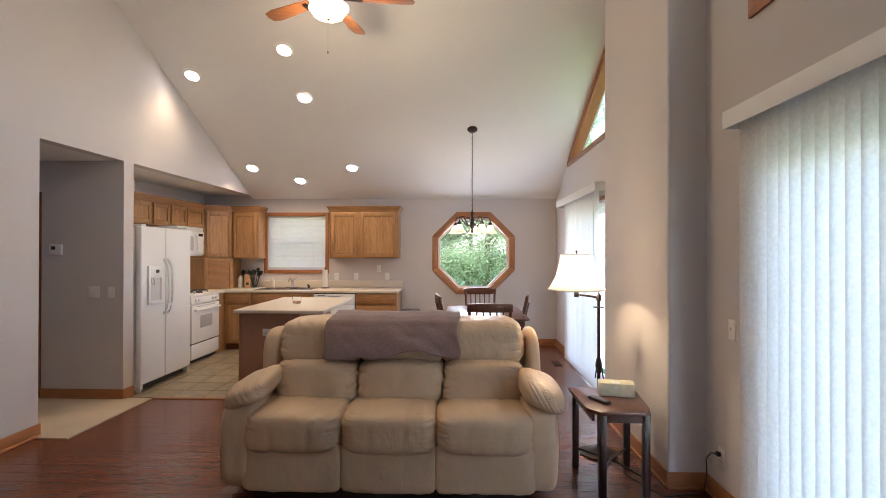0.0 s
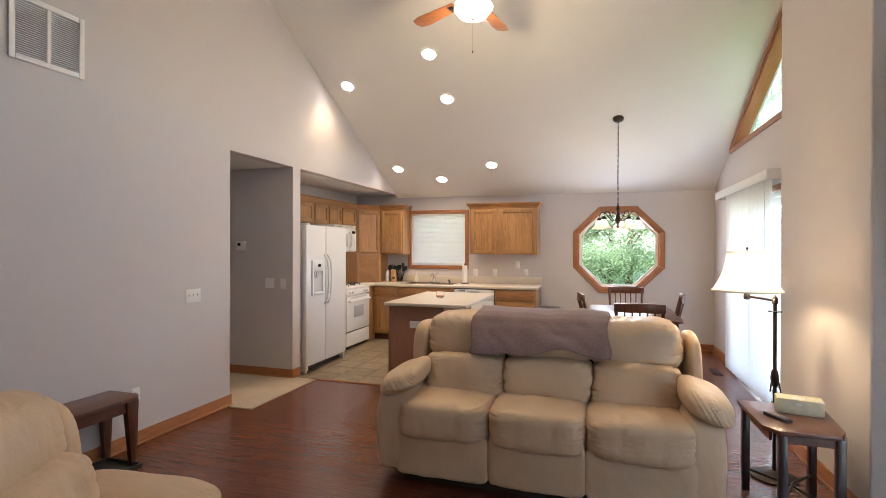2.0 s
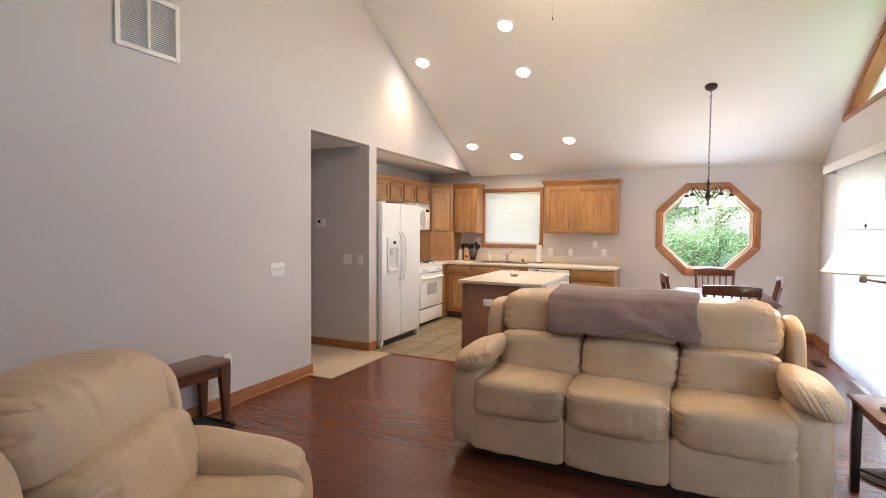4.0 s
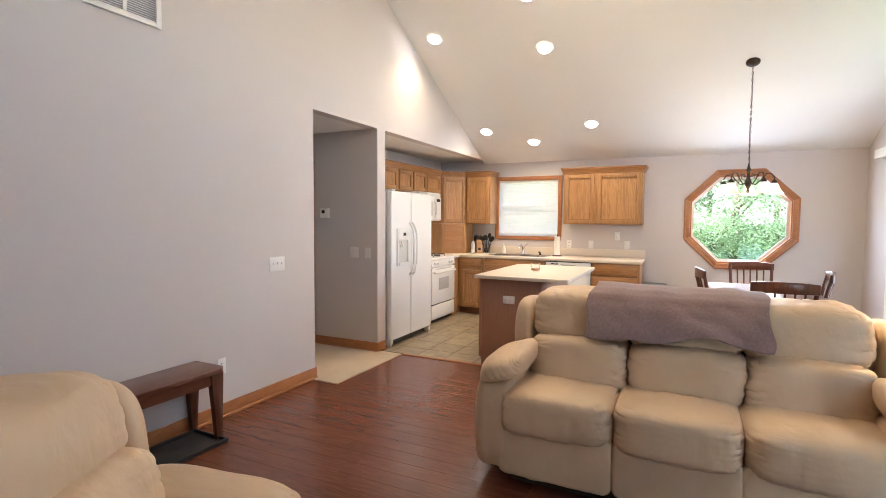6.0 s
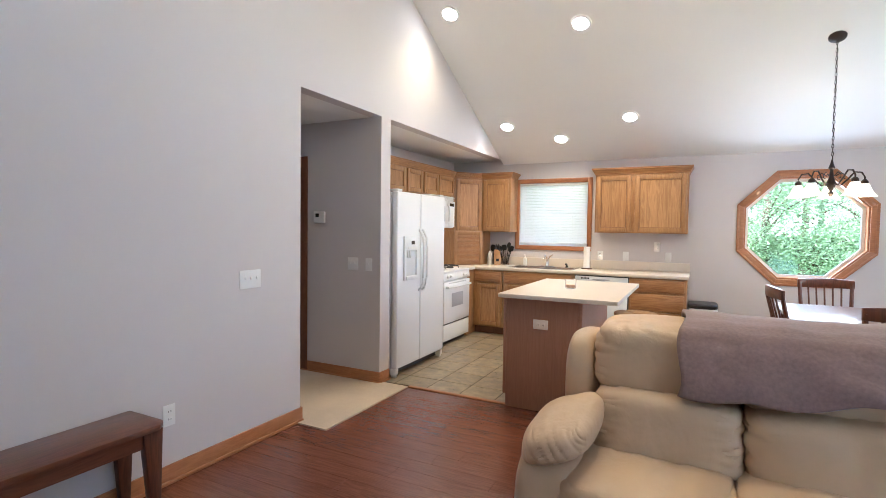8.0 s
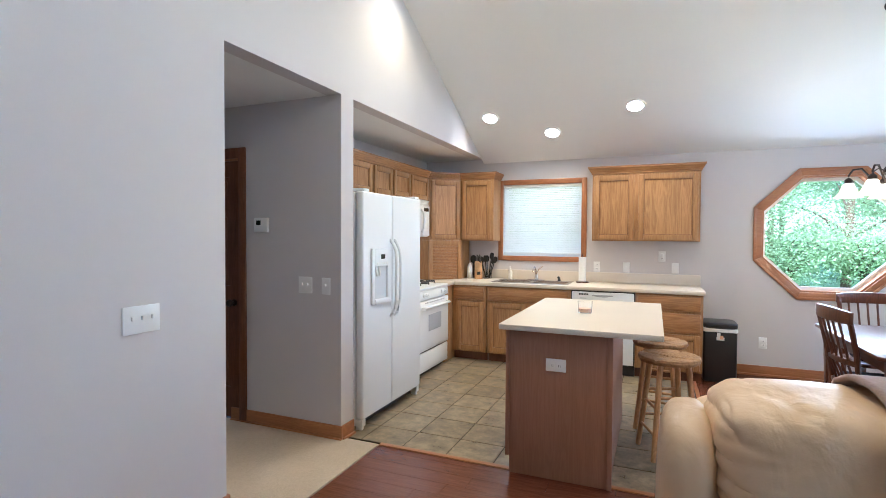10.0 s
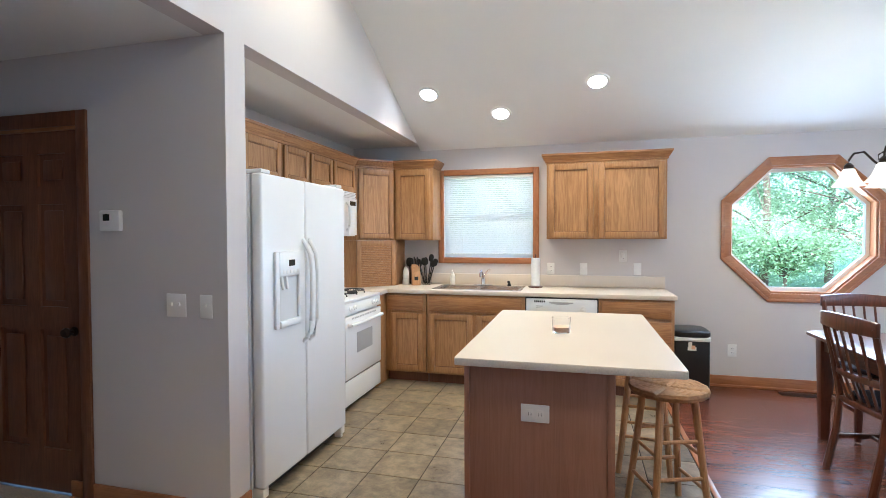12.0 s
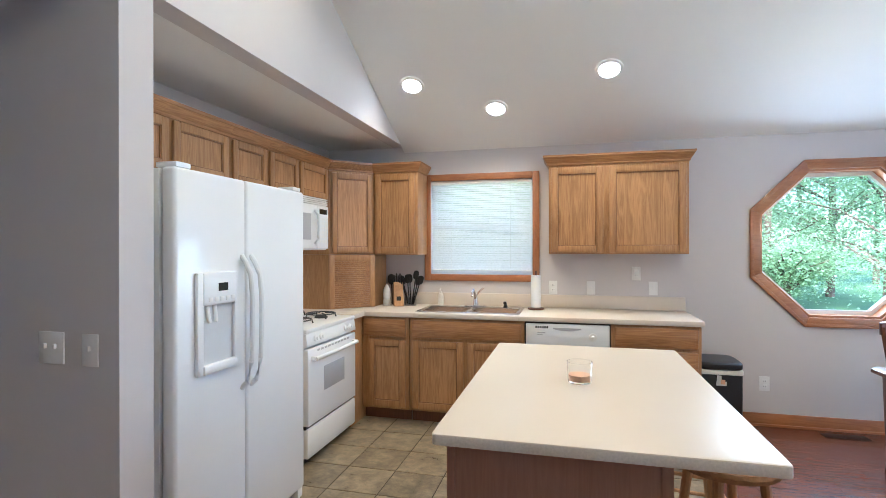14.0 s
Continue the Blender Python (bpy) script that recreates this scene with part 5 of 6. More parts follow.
plate("power_outlet", -1.995, 4.9295, 0.69, 0.118, 0.075, "-y", "white double outlet set sideways in the island end", "wide")
cup = thing("candle_glass", (-1.907, 5.54, CT + 0.002), "small clear glass with pink candle wax", "candle")
z0 = CT + 0.0025
part("glass", lathe([(0.0, z0), (0.045, z0), (0.050, z0 + 0.08), (0.047, z0 + 0.08), (0.042, z0 + 0.006), (0.0, z0 + 0.006)], -1.907, 5.54, 28), GLASS, cup)
part("wax", lathe([(0.0, z0 + 0.0065), (0.0415, z0 + 0.0065), (0.043, z0 + 0.03), (0.0, z0 + 0.032)], -1.907, 5.54, 24), PINK, cup)


def stool():
    root = thing("bar_stool", (0, 0, 0), "light wooden bar stool with a woven rush seat", "stool", "island stools")
    H = 0.655
    weave = lathe([(0.0, H - 0.045), (0.15, H - 0.045), (0.185, H - 0.035), (0.195, H - 0.015), (0.19, H)] + [(0.188 * (1 - k / 26), H + 0.004) for k in range(1, 26)] + [(0.0, H + 0.004)], n=72)
    for v in weave.verts:
        ax, ay = abs(v.co.x), abs(v.co.y)
        if v.co.z > H - 0.03:       # cords laid square round the seat, drawn in along the two diagonals
            v.co.z += 0.0022 * math.sin(2 * math.pi * max(ax, ay) / 0.018) - 0.010 * math.exp(-((ax - ay) / 0.014) ** 2) - 0.008 * (1 - (ax * ax + ay * ay) / 0.036)
    part("seat", weave, RUSH, root, "woven rush seat")
    for k in range(4):
        a = math.pi / 4 + k * math.pi / 2
        part("leg", tube([(0.205 * math.cos(a), 0.205 * math.sin(a), 0.0), (0.17 * math.cos(a), 0.17 * math.sin(a), 0.25), (0.125 * math.cos(a), 0.125 * math.sin(a), H - 0.04)], 0.017, 10, 0.019), STOOLWOOD, root)
    for k in range(4):
        a, b = math.pi / 4 + k * math.pi / 2, math.pi / 4 + (k + 1) * math.pi / 2
        for z in ((0.16, 0.33) if k % 2 else (0.22, 0.40)):
            r = 0.205 - 0.13 * z
            part("rung", tube([(r * math.cos(a), r * math.sin(a), z), (r * math.cos(b), r * math.sin(b), z)], 0.010, 8), STOOLWOOD, root)
    return root


st = stool()
st.matrix_basis = pose(-1.37, 5.60, 0.008, 0, 0, 20)
copy_thing(st, pose(-1.42, 6.10, 0.008, 0, 0, -8))

# things on the worktop
tow = thing("paper_towel_roll", (-2.232, 7.93, CT), "white paper towel roll on a dark stand", "paper towel")
part("stand", join(lathe([(0.0, CT + 0.0005), (0.07, CT + 0.0005), (0.072, CT + 0.012), (0.0, CT + 0.018)], -2.232, 7.93, 24), tube([(-2.232, 7.93, CT + 0.01), (-2.232, 7.93, CT + 0.335)], 0.008, 8)), DARKWOOD, tow)
part("roll", lathe([(0.02, CT + 0.0185), (0.042, CT + 0.0185), (0.043, CT + 0.295), (0.02, CT + 0.295)], -2.232, 7.93, 28), PAPER, tow)
soap = thing("soap_bottle", (-3.115, 8.03, CT), "clear soap bottle with a white pump behind the sink", "bottle")
part("bottle", lathe([(0.0, CT), (0.028, CT), (0.028, CT + 0.09), (0.02, CT + 0.11), (0.011, CT + 0.12), (0.0, CT + 0.12)], -3.115, 8.03, 18), GLASSWHITE, soap)
part("pump", join(tube([(-3.115, 8.03, CT + 0.115), (-3.115, 8.03, CT + 0.155), (-3.115, 7.995, CT + 0.152)], 0.006, 8), lathe([(0.0, CT + 0.118), (0.013, CT + 0.118), (0.013, CT + 0.135), (0.0, CT + 0.136)], -3.115, 8.03, 12)), WHITE, soap)
kb = thing("knife_block", (-3.50, 7.93, CT), "light wooden knife block with black-handled knives", "knife block")
mk = Matrix.Translation((-3.50, 7.93, CT + 0.0005)) @ pose(0, 0, 0, 0, 0, 25)
part("block", moved(prism([(-0.09, 0), (0.06, 0), (0.09, 0.16), (-0.01, 0.22)], "x", -0.045, 0.045, 0.004), mk), STOOLWOOD, kb)
part("label_plate", moved(box(-0.02, -0.093, 0.05, 0.02, -0.0885, 0.09), mk @ pose(0, 0.022, 0, 0)), BLACK, kb)
for k in range(5):
    u = -0.03 + 0.015 * k
    part("knife", moved(box(u - 0.006, -0.012, 0, u + 0.006, 0.012, 0.10 + 0.02 * (k % 2), 0.004), mk @ pose(0, 0.03 - 0.008 * k, 0.185, 18)), BLACK, kb)
cr = thing("utensil_crock", (-3.385, 7.96, CT), "clear glass jar of black kitchen utensils", "utensil holder")
part("jar", lathe([(0.0, CT), (0.05, CT), (0.052, CT + 0.13), (0.049, CT + 0.13), (0.046, CT + 0.006), (0.0, CT + 0.006)], -3.385, 7.96, 22), GLASS, cr)
rnd = random.Random(4)
for k in range(7):
    a = 0.9 * k
    dx, dy, h = 0.05 * math.cos(a), 0.04 * math.sin(a), 0.22 + 0.07 * rnd.random()
    top = (-3.385 + 1.9 * dx, 7.96 + 0.9 * dy, CT + h)
    part("utensil", join(tube([(-3.385 + dx * 0.5, 7.96 + dy * 0.5, CT + 0.012), top], 0.006, 6), moved(puff(-0.028, -0.005, -0.04, 0.028, 0.005, 0.045, 2.5, 4, 0), pose(*top, 0, math.degrees(dx * 6), 0))), BLACK, cr)
sb = thing("spray_bottle", (-3.60, 7.90, CT), "dark bottle with a white cap in the counter corner", "bottle")
part("bottle", lathe([(0.0, CT), (0.035, CT), (0.035, CT + 0.05), (0.03, CT + 0.06), (0.0, CT + 0.06)], -3.60, 7.90, 18), GLASSWHITE, sb)
part("cap", lathe([(0.03, CT + 0.06), (0.034, CT + 0.09), (0.03, CT + 0.15), (0.012, CT + 0.19), (0.0, CT + 0.2)], -3.60, 7.90, 18), WHITE, sb)
part("ladle", join(tube([(-3.575, 7.985, CT + 0.005), (-3.585, 7.985, CT + 0.25)], 0.006, 6), moved(puff(-0.04, -0.012, -0.05, 0.04, 0.012, 0.05, 2.3, 5, 0), pose(-3.585, 7.985, CT + 0.24))), BLACK, sb)

tc_ = thing("trash_can", (-0.85, 7.77, 0.0), "black plastic trash can with a lid and visible white liner", "trash can")
part("bin", prism([(-0.985, 7.62), (-0.715, 7.62), (-0.70, 7.64), (-0.70, 7.93), (-0.715, 7.95), (-0.985, 7.95), (-1.0, 7.93), (-1.0, 7.64)], "z", 0.004, 0.505, 0.006), BLACK, tc_)
part("liner", prism([(-0.99, 7.612), (-0.71, 7.612), (-0.693, 7.635), (-0.693, 7.935), (-0.71, 7.957), (-0.99, 7.957), (-1.005, 7.935), (-1.005, 7.635)], "z", 0.505, 0.54, 0.006), PAPER, tc_, "white bag edge folded over the rim")
part("lid", puff(-1.01, 7.60, 0.535, -0.688, 7.965, 0.60, 5, 8, 0.0), BLACK, tc_, "domed black lid")
part("sticker", join(box(-0.885, 7.6155, 0.425, -0.815, 7.6185, 0.455), box(-0.88, 7.614, 0.455, -0.85, 7.6185, 0.50)), PAPER, tc_, "torn pale sticker")
part("sticker", box(-0.855, 7.612, 0.437, -0.825, 7.615, 0.470), PINK, tc_, "small orange sticker")

# ---- dining area ----
TX0, TX1, TY0, TY1 = -0.25, 0.73, 5.60, 6.98
dt = thing("dining_table", (0.24, 6.29, 0), "dark wooden dining table with tapered legs", "table")
part("tabletop", prism([(TX0 + 0.06, TY0), (TX1 - 0.06, TY0), (TX1, TY0 + 0.06), (TX1, TY1 - 0.06), (TX1 - 0.06, TY1), (TX0 + 0.06, TY1), (TX0, TY1 - 0.06), (TX0, TY0 + 0.06)], "z", 0.725, 0.752, 0.008), DARKWOOD_Y, dt)
part("apron", join(box(TX0 + 0.08, TY0 + 0.08, 0.63, TX1 - 0.08, TY0 + 0.10, 0.7245), box(TX0 + 0.08, TY1 - 0.10, 0.63, TX1 - 0.08, TY1 - 0.08, 0.7245), box(TX0 + 0.08, TY0 + 0.10, 0.63, TX0 + 0.10, TY1 - 0.10, 0.7245), box(TX1 - 0.10, TY0 + 0.10, 0.63, TX1 - 0.08, TY1 - 0.10, 0.7245)), DARKWOOD_Y, dt)
for x in (TX0 + 0.10, TX1 - 0.10):
    for y in (TY0 + 0.10, TY1 - 0.10):
        part("leg", bar((x, y, 0.003), (x, y, 0.7245), 0.05, 0.05, 0.085, 0.085), DARKWOOD, dt)


def chair():
    """A dining chair that looks along -y from the origin, with its back at y = 0.2."""
    root = thing("dining_chair", (0, 0, 0), "dark-stained wooden dining chair with a spindle back", "chair", "chairs round the table")
    part("seat", puff(-0.22, -0.22, 0.425, 0.22, 0.20, 0.465, 7, 8, 0.0), DARKWOOD, root)
    part("seat_pad", puff(-0.19, -0.19, 0.46, 0.19, 0.17, 0.50, 4, 8, 0.003), CUSHION, root, "dark cloth seat pad")
    for s in (-1, 1):
        part("leg", bar((s * 0.20, -0.19, 0.003), (s * 0.19, -0.18, 0.43), 0.032, 0.032, 0.042, 0.042), DARKWOOD, root)
        part("leg", tube([(s * 0.195, 0.25, 0.003), (s * 0.19, 0.20, 0.25), (s * 0.19, 0.18, 0.45), (s * 0.205, 0.215, 0.70), (s * 0.215, 0.265, 0.93)], 0.022, 8, 0.017), DARKWOOD, root)
        part("stretcher", bar((s * 0.195, 0.0, 0.19), (s * 0.195, 0.0, 0.22), 0.018, 0.40, 0.018, 0.40), DARKWOOD, root)
    part("stretcher", box(-0.19, -0.01, 0.195, 0.19, 0.01, 0.215, 0.004), DARKWOOD, root)
    def bow(z0, z1, y, w, t, lift):
        bm = bmesh.new()
        rows_ = []
        for k in range(13):
            u = -1 + k / 6
            yy = y + 0.035 * (1 - u * u)
            e = lift * (1 - u * u)
            rows_.append([bm.verts.new(p) for p in ((u * w, yy - t / 2, z0), (u * w, yy + t / 2, z0), (u * w, yy + t / 2, z1 + e), (u * w, yy - t / 2, z1 + e))])
        for a, b in zip(rows_, rows_[1:]):
            for i in range(4):
                bm.faces.new((a[i], a[(i + 1) % 4], b[(i + 1) % 4], b[i]))
        bm.faces.new(rows_[0])
        bm.faces.new(rows_[-1])
        bmesh.ops.recalc_face_normals(bm, faces=bm.faces[:])
        bmesh.ops.bevel(bm, geom=[e_ for e_ in bm.edges if e_.calc_face_angle(0) > 0.9], offset=0.005, segments=2, profile=0.5, affect="EDGES")
        return bm
    part("crest_rail", bow(0.885, 0.965, 0.26, 0.235, 0.026, 0.015), DARKWOOD, root)
    part("back_rail", bow(0.60, 0.64, 0.195, 0.20, 0.02, 0.0), DARKWOOD, root)
    for k in range(5):
        u = -0.13 + 0.065 * k
        c1 = 0.035 * (1 - (u / 0.235) ** 2)
        part("spindle", tube([(u, 0.20 + c1, 0.635), (u * 1.05, 0.262 + c1, 0.89)], 0.0085, 8), DARKWOOD, root)
        part("spindle", tube([(u * 0.95, 0.175, 0.45), (u, 0.20 + c1, 0.605)], 0.0085, 8), DARKWOOD, root)
    return root


ch = chair()
ch.matrix_basis = pose(0.245, 5.36, 0.003, 0, 0, 180)      # set at the end towards the sofa
copy_thing(ch, pose(-0.07, 6.21, 0.003, 0, 0, 98))
copy_thing(ch, pose(0.52, 6.32, 0.003, 0, 0, -97))
copy_thing(ch, pose(0.24, 7.06, 0.003, 0, 0, 2))

# ---- living room ----
sofa = thing("reclining_sofa", (-0.485, 3.4, 0), "worn beige leather reclining sofa with pillow arms", "sofa")
# frame's near-black colour paints the shade below the sofa
part("base_frame", box(-1.33, 2.97, 0.004, 0.36, 3.72, 0.12), SEAT_SHADE, sofa, "underside frame in near-black for the shade beneath")
part("back_shell", puff(-1.43, 3.42, 0.07, 0.465, 3.83, 0.965, 7, 16, 0.006, 0.03), LEATHER, sofa)
EX = (-1.365, -0.775, -0.205, 0.388)
# dark blocks put shade into the gaps between the cushions
part("shade_block", join(box(EX[0] + 0.06, 2.95, 0.12, EX[3] - 0.06, 3.50, 0.36), box(EX[0] + 0.14, 3.40, 0.36, EX[3] - 0.14, 3.50, 0.78)), SEAT_SHADE, sofa, "dark blocks for the shade between cushions")
for k in range(3):
    a, b = EX[k] - 0.004, EX[k + 1] + 0.004
    part("footrest_panel", puff(a, 2.862, 0.075, b, 2.985, 0.375, 9, 20, 0.005, 0.0, k, 0.0, 0.003, 0.006), LEATHER, sofa)
    part("seat_cushion", puff(a - 0.006, 2.815, 0.30, b + 0.006, 3.42, 0.562, 5.0, 44, 0.005, 0.0, 5 + k, 0.009, 0.002, 0.0015, (-0.36, 0.36)), LEATHER, sofa)
    a2, b2 = EX[k] + (0.07 if k == 0 else 0.028), EX[k + 1] + (-0.03 if k == 2 else 0.03)
    part("lower_back_cushion", puff(a2 - 0.008, 3.15, 0.49, b2 + 0.008, 3.50, 0.785, 5.0, 44, 0.005, 0.05, 10 + k, 0.016, 0.0, 0.006), LEATHER, sofa)
    part("head_cushion", puff(a2 - 0.03, 3.28, 0.73, b2 + 0.02, 3.72, 1.035, 4.6, 44, 0.005, 0.06, 15 + k, 0.012, 0.0, 0.008), LEATHER, sofa)
for s, xa, xb, ya, yb, seed in ((-1, -1.535, -1.285, -1.515, -1.235, 21), (1, 0.31, 0.535, 0.31, 0.575, 22)):
    part("side_panel", puff(xa, 2.865, 0.055, xb, 3.70, 0.60, 5, 16, 0.005, 0.0, seed), LEATHER, sofa)
    part("arm_pad", sheared(sheared(puff(ya, 2.835, 0.565, yb, 3.33, 0.722, 2.9, 44, 0.006, 0.03, seed + 5, 0.0, 0.008, 0.002), "x", -0.30 * s, (ya + yb) / 2), "y", 0.06, 3.1), LEATHER, sofa, "stuffed pillow arm with gathered front")
    part("wing", puff(-1.455 if s < 0 else 0.385, 3.33, 0.50, -1.30 if s < 0 else 0.50, 3.78, 0.955, 3.4, 12, 0.006, 0.03, seed + 9), LEATHER, sofa)

# blanket over the middle of the back
bm = bmesh.new()
grid = []
line = [(3.238, 0.812), (3.250, 0.845), (3.272, 0.89), (3.310, 0.955), (3.370, 1.012), (3.455, 1.040), (3.56, 1.052), (3.66, 1.050), (3.755, 1.022), (3.83, 0.97), (3.875, 0.88), (3.89, 0.78), (3.895, 0.66)]
steps = []
for (y0, z0), (y1, z1) in zip(line, line[1:]):
    for q in range(4):
        steps.append((y0 + (y1 - y0) * q / 4, z0 + (z1 - z0) * q / 4))
for i in range(57):
    u = i / 56
    x = -0.965 + 0.89 * u
    row_ = []
    for k, (y, z) in enumerate(steps):
        f = 1 - k / len(steps)
        v = Vector((x * 5, y * 6, z * 6))
        w = noise.noise(v) * 0.022 + noise.noise(Vector((x * 8 + z * 7, z * 3, 4))) * 0.022
        drop = (0.026 * math.sin(u * 6.2 + 0.4) + 0.012 * math.sin(u * 15 + 1)) * max(0, 1 - k / 10)
        sag = 0.03 * max(0, noise.noise(Vector((x * 3, 8, 1)))) * max(0, 1 - k / 6)
        row_.append(bm.verts.new((x + 0.012 * math.sin(k * 0.35) + 0.015 * f * (u - 0.5), y - 0.012 - abs(w) * (1 if k < 24 else -1), z + 0.004 + w * 0.4 - drop - sag)))
    grid.append(row_)
for a, b in zip(grid, grid[1:]):
    for k in range(len(steps) - 1):
        bm.faces.new((a[k], a[k + 1], b[k + 1], b[k]))
bmesh.ops.recalc_face_normals(bm, faces=bm.faces[:])
blanket = solo("blanket", bm, BLANKET, "mauve fleece throw blanket draped over the sofa back", "blanket", (-0.55, 3.5, 0.735), smooth=180)
sol = blanket.modifiers.new("thickness", "SOLIDIFY")
sol.thickness, sol.offset = 0.014, 1.0

# recliner
rc = thing("recliner", (0, 0, 0), "beige leather recliner with pillow arms facing the room", "armchair")
# near-black here too, for the shade below the recliner
part("base_frame", box(-0.34, -0.36, 0.004, 0.34, 0.36, 0.12), SEAT_SHADE, rc, "underside frame in near-black for the shade beneath")
# dark blocks behind the recliner's cushions, coloured as shaded gaps
part("shade_block", join(box(-0.27, -0.38, 0.12, 0.27, 0.24, 0.43), box(-0.24, 0.14, 0.43, 0.24, 0.26, 0.72)), SEAT_SHADE, rc)
part("back_shell", puff(-0.40, 0.18, 0.07, 0.40, 0.52, 0.90, 5, 16, 0.006, 0.05, 31), LEATHER, rc)
part("footrest_panel", puff(-0.30, -0.46, 0.075, 0.30, -0.33, 0.375, 9, 12, 0.004, 0, 32), LEATHER, rc)
part("seat_cushion", puff(-0.30, -0.47, 0.305, 0.30, 0.10, 0.53, 4.6, 40, 0.005, 0, 33, 0.006, 0.004, 0.004), LEATHER, rc)
part("lower_back_cushion", puff(-0.33, -0.06, 0.48, 0.33, 0.28, 0.79, 4.4, 40, 0.006, 0.06, 34, 0.011, 0.0, 0.004), LEATHER, rc)
part("head_cushion", puff(-0.37, 0.06, 0.71, 0.37, 0.46, 1.005, 3.8, 44, 0.006, 0.07, 35, 0.012, 0.0, 0.007), LEATHER, rc)
for s in (-1, 1):
    a, b = sorted((s * 0.28, s * 0.49))
    part("side_panel", puff(a, -0.42, 0.055, b, 0.40, 0.54, 5, 14, 0.005, 0, 36 + s), LEATHER, rc)
    a, b = sorted((s * 0.24, s * 0.51))
    part("arm_pad", sheared(puff(a, -0.41, 0.465, b, 0.16, 0.615, 2.9, 40, 0.006, 0.02, 38 + s, 0.0, 0.008, 0.002), "y", 0.14, -0.05), LEATHER, rc)
    a, b = sorted((s * 0.33, s * 0.47))
    part("wing", puff(a, 0.10, 0.45, b, 0.48, 0.93, 3.4, 16, 0.006, 0.05, 41 + s), LEATHER, rc)
rc.matrix_basis = pose(-1.765, 1.03, 0, 0, 0, 115)

# bench and tray by the wall
bn = thing("bench", (-3.31, 2.14, 0), "dark wooden bench with splayed legs against the wall", "bench")
part("seat", prism([(-3.475, 1.55), (-3.21, 1.55), (-3.165, 1.595), (-3.165, 2.60), (-3.21, 2.645), (-3.475, 2.645)], "z", 0.453, 0.482, 0.007), DARKWOOD_Y, bn)
part("apron", join(box(-3.225, 1.63, 0.375, -3.205, 2.58, 0.4525), box(-3.455, 1.63, 0.375, -3.435, 2.58, 0.4525)), DARKWOOD_Y, bn)
for x, s in ((-3.215, 1), (-3.445, -1)):
    for y, q in ((1.61, -1), (2.585, 1)):
        part("leg", bar((x + s * 0.005, y + q * 0.012, 0.003), (x, y, 0.4525), 0.035, 0.042, 0.045, 0.095), DARKWOOD, bn)
tr = thing("boot_tray", (-3.30, 2.28, 0), "black rubber boot tray under the bench", "tray")
part("tray", join(box(-3.44, 2.0, 0.003, -3.12, 2.60, 0.010, 0.003), box(-3.44, 2.0, 0.010, -3.425, 2.60, 0.03, 0.003), box(-3.135, 2.0, 0.010, -3.12, 2.60, 0.03, 0.003), box(-3.425, 2.0, 0.010, -3.135, 2.015, 0.03, 0.003), box(-3.425, 2.585, 0.010, -3.135, 2.60, 0.03, 0.003)), RUBBER, tr)

# end table with what stands on it
et = thing("end_table", (0.93, 3.22, 0), "dark wooden wedge end table with a red-brown top", "side table")
part("tabletop", prism([(0.70, 3.50), (0.715, 3.03), (0.775, 2.945), (1.05, 2.945), (1.10, 3.03), (1.16, 3.50)], "z", 0.528, 0.552, 0.005), DARKWOOD_Y, et)
part("apron", join(box(0.78, 2.985, 0.475, 1.06, 3.0, 0.5275), box(0.745, 3.02, 0.475, 0.76, 3.46, 0.5275), box(1.085, 3.02, 0.475, 1.10, 3.46, 0.5275)), DARKWOOD, et)
for x, y in ((0.745, 3.47), (0.80, 2.99), (1.06, 2.99), (1.10, 3.47)):
    part("leg", bar((x, y, 0.003), (x, y, 0.5275), 0.042, 0.042), EBONY, et)
part("stretcher", tube([(0.745, 3.47, 0.14), (0.93, 3.25, 0.15), (1.06, 2.99, 0.14)], 0.008, 6), IRON, et)
part("stretcher", tube([(0.80, 2.99, 0.14), (0.93, 3.25, 0.165), (1.10, 3.47, 0.14)], 0.008, 6), IRON, et)
tb = thing("tissue_box", (1.0, 3.33, 0.552), "open patterned tissue box on the end table", "tissue box")
mt = Matrix.Translation((0.985, 3.33, 0.5525)) @ pose(0, 0, 0, 0, 0, -12)
part("carton", moved(box(-0.115, -0.06, 0, 0.115, 0.06, 0.085, 0.004), mt), TISSUE, tb)
part("opening", moved(puff(-0.06, -0.061, 0.03, 0.05, 0.03, 0.0885, 2.6, 8, 0.0), mt), PAPER, tb, "white tissue in the slot")
rm = thing("remote_control", (0.83, 3.15, 0.552), "black remote control on the end table", "remote control")
part("case", moved(puff(-0.024, -0.085, 0.0, 0.024, 0.085, 0.02, 6, 8, 0.0), Matrix.Translation((0.83, 3.17, 0.5525)) @ pose(0, 0, 0, 0, 0, 28)), BLACK, rm)
part("buttons", moved(join(*[box(-0.014 + 0.011 * i, -0.06 + 0.02 * k, 0.0195, -0.008 + 0.011 * i, -0.052 + 0.02 * k, 0.0215) for i in range(3) for k in range(6)]), Matrix.Translation((0.83, 3.17, 0.5525)) @ pose(0, 0, 0, 0, 0, 28)), APPL_GREY, rm)

# ---- outdoors ----
setting("ground", box(-300, -300, -0.75, 300, 400, -0.45), GRASS, "green lawn around the house", "ground")


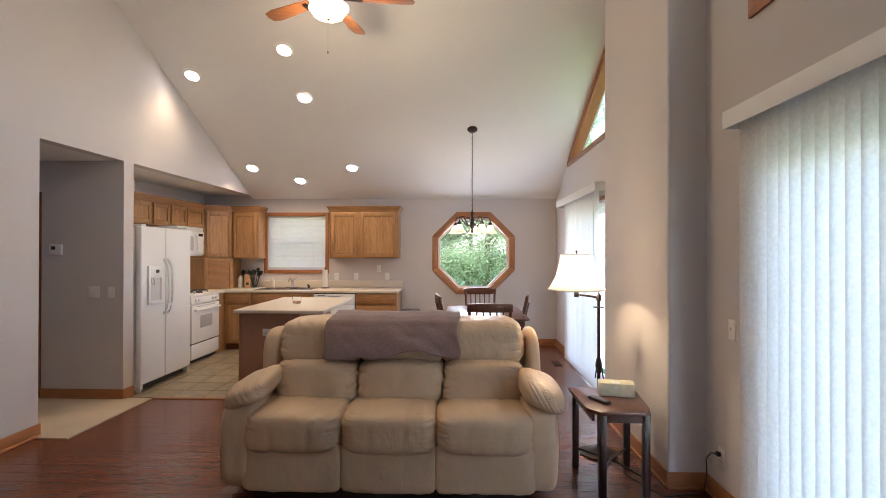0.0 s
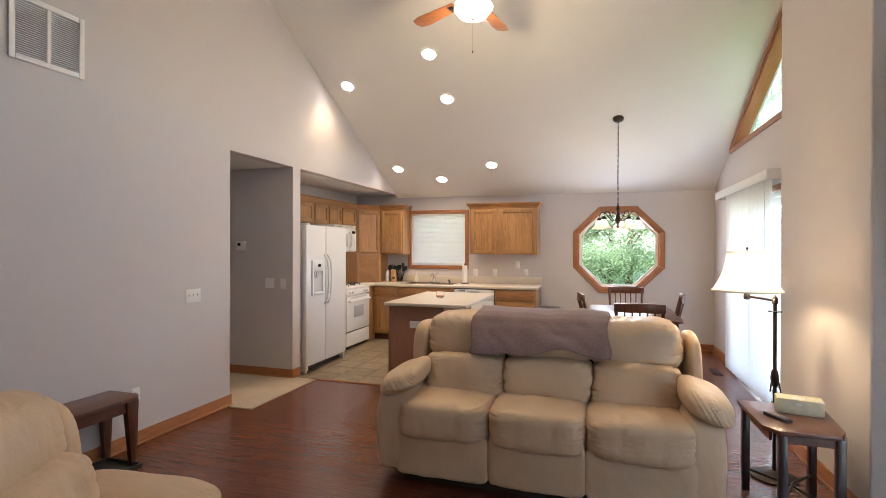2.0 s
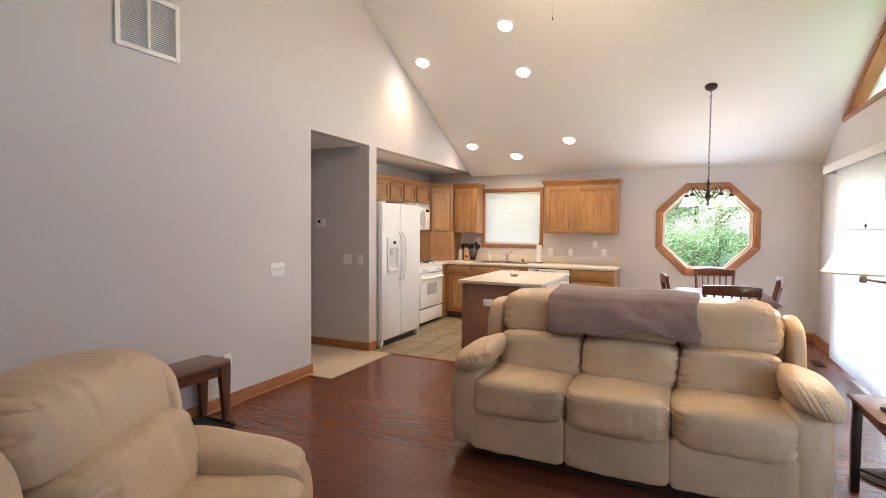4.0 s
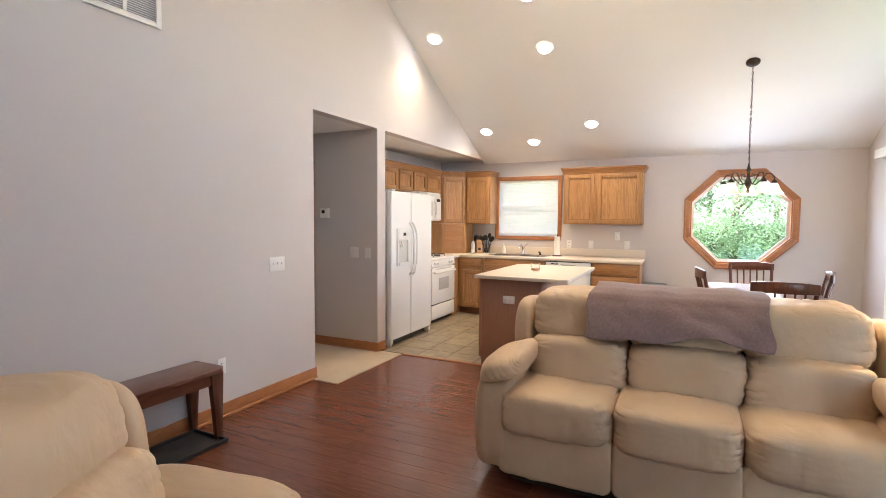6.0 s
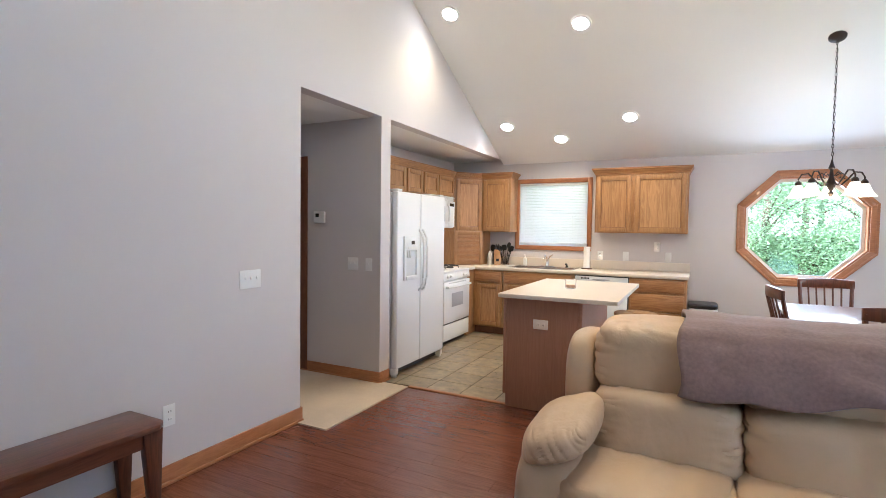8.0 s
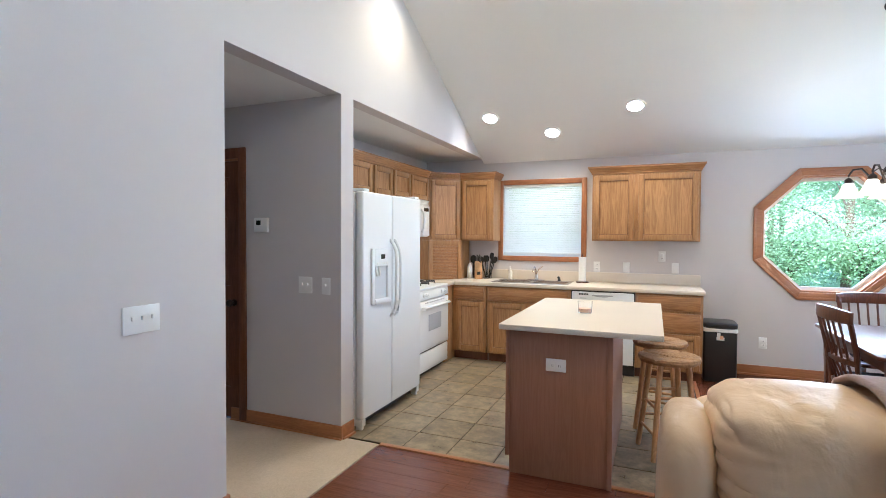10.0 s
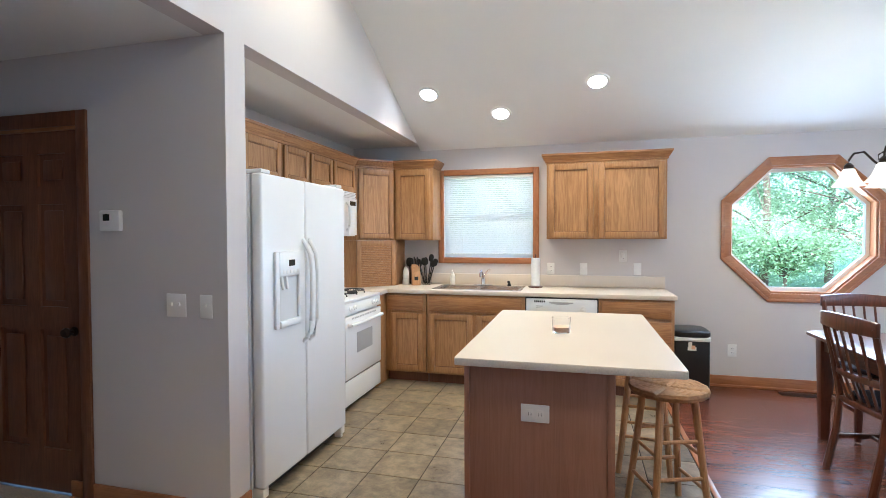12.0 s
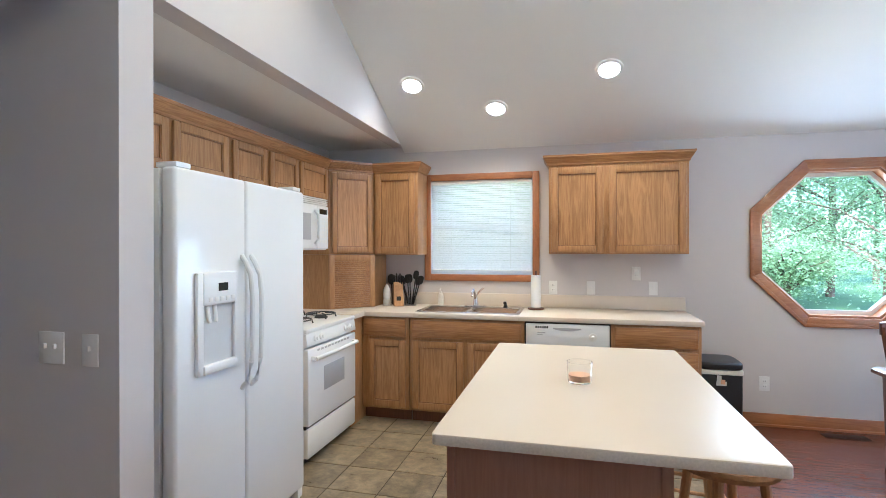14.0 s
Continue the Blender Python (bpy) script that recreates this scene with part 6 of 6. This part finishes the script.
def tree(x, y, h, spread, seed, leaves, kind="tree", label="leafy green broadleaf tree beyond the window", size=1.0):
    rnd_ = random.Random(seed)
    root = thing(kind, (x, y, -0.45), label, kind, kind + "s outside")
    limbs = [tube([(x, y, -0.46), (x + 0.1, y, h * 0.3), (x - 0.1, y + 0.1, h * 0.62), (x, y, h * 0.9)], min(0.16, 0.05 + h * 0.02), 8, 0.03)]
    tips = []
    for k in range(26):
        a, z = rnd_.uniform(0, 6.28), h * rnd_.uniform(0.02, 0.85)
        r = spread * rnd_.uniform(0.45, 1.0) * (1.1 - 0.6 * abs(z / h - 0.4))
        p0, p2 = Vector((x, y, z)), Vector((x + r * math.cos(a), y + r * math.sin(a), z + 0.5 + 0.3 * r))
        limbs.append(tube([p0, (p0 + p2) / 2 + Vector((0, 0, 0.2)), p2], 0.05, 5, 0.012))
        tips += [p0.lerp(p2, t_) for t_ in (0.45, 0.7, 0.9, 1.0)]
    part("trunk", join(*limbs), BARK, root)
    verts, faces = [], []
    for k in range(leaves):
        c0 = rnd_.choice(tips) + Vector([rnd_.gauss(0, min(0.5, 0.2 + 0.1 * h)) for _ in range(3)])
        ax = Vector([rnd_.gauss(0, 1), rnd_.gauss(0, 1), rnd_.gauss(0, 0.45)]).normalized()
        bx = ax.cross(Vector((rnd_.gauss(0, 0.5), rnd_.gauss(0, 0.5), 1))).normalized()
        L, W = size * rnd_.uniform(0.09, 0.15), size * rnd_.uniform(0.035, 0.06)
        i = len(verts)
        verts += [c0, c0 + ax * L * 0.5 + bx * W, c0 + ax * L, c0 + ax * L * 0.5 - bx * W]
        faces.append((i, i + 1, i + 2, i + 3))
    me = bpy.data.meshes.new("crown")
    me.from_pydata([v - Vector((x, y, -0.45)) for v in verts], [], faces)
    me.materials.append(LEAF)
    crown = new("crown", me)
    crown.parent = root
    return root


for k, (x, y, h, s) in enumerate(((-2.2, 22.0, 9.0, 3.2), (1.0, 21.0, 8.0, 3.0), (4.4, 22.5, 9.5, 3.2), (-0.6, 27.0, 13.0, 3.8), (3.2, 28.0, 14.0, 4.0), (7.8, 26.0, 12.0, 3.8), (-5.8, 25.0, 12.0, 3.6), (-9.0, 23.5, 11, 3.4), (-4.2, 20.5, 6.5, 2.6), (6.6, 20.0, 6.5, 2.6), (-12.5, 27, 13, 3.8))):
    tree(x, y, h, s, 50 + k, 36000, size=0.6)
for k in range(9):
    tree(-17 + 4.4 * k, 33.0 + 2.0 * (k % 2), 13.0 + 2.0 * (k % 3), 4.6, 120 + k, 24000, size=1.4)
for k, x in enumerate((-6.5, -3.9, -1.6, 0.3, 2.2, 4.3)):
    tree(x, 20.0 + 0.5 * (k % 2), 0.8, 1.4, 80 + k, 14000, "shrub", "low leafy green shrub at the edge of the lawn", 0.6)

# ---- floor pieces ----
floor = bpy.data.objects["floor"]
PW, PL = 0.127, 1.22
cache = {}


def piece(name, x0, y0, x1, y1, mat, gap, h):
    key = (name, round(x1 - x0, 3), round(y1 - y0, 3))
    if key not in cache:
        w, d = (x1 - x0 - gap) / 2, (y1 - y0 - gap) / 2
        c = min(0.0025 if name == "tile" else 0.0007, w * 0.3)
        me = bpy.data.meshes.new(name)
        me.from_pydata([(sx * w, sy * d, -0.011) for sx, sy in ((-1, -1), (1, -1), (1, 1), (-1, 1))] + [(sx * w, sy * d, h - 0.0015) for sx, sy in ((-1, -1), (1, -1), (1, 1), (-1, 1))]
                       + [(sx * (w - c), sy * (d - c), h) for sx, sy in ((-1, -1), (1, -1), (1, 1), (-1, 1))], [],
                       [(i, (i + 1) % 4, 4 + (i + 1) % 4, 4 + i) for i in range(4)] + [(4 + i, 4 + (i + 1) % 4, 8 + (i + 1) % 4, 8 + i) for i in range(4)] + [(8, 9, 10, 11)])
        me.materials.append(mat)
        cache[key] = me
    o = new(name, cache[key])
    o.parent = floor
    o.location = ((x0 + x1) / 2, (y0 + y1) / 2, 0)
    return o


rnd = random.Random(12)
y = YF
while y < YB - 0.01:
    y1 = min(y + PW, YB)
    m = (y + y1) / 2
    a = XL if m < HALL0 - 0.06 else (-3.205 if m < 4.96 else -1.068)
    b = XR if m < 3.18 else (XB if m < 4.6 else XD)
    x = a - rnd.uniform(0, PL)
    while x < b:
        s, e = max(x, a), min(x + PL, b)
        if e - s > 0.04:
            piece("plank", s, y, e, y1, FLOORWOOD, 0.0008, 0.0)
        x += PL
    y = y1

TP = 0.325
i0 = math.floor((XK + 3.3725) / TP)
for i in range(i0, 8):
    for j in range(-6, 6):
        x0, x1 = max(XK, -3.3725 + i * TP), min(-1.102, -3.3725 + (i + 1) * TP)
        y0, y1 = max(4.995, 6.575 + j * TP), min(YB, 6.575 + (j + 1) * TP)
        if x1 - x0 > 0.03 and y1 - y0 > 0.03:
            piece("tile", x0, y0, x1, y1, TILE, 0.007, 0.003)
gr = part("grout", box(XK, 4.995, -0.0115, -1.102, YB, -0.0005), GROUT, floor, "grey-brown grout between tiles")
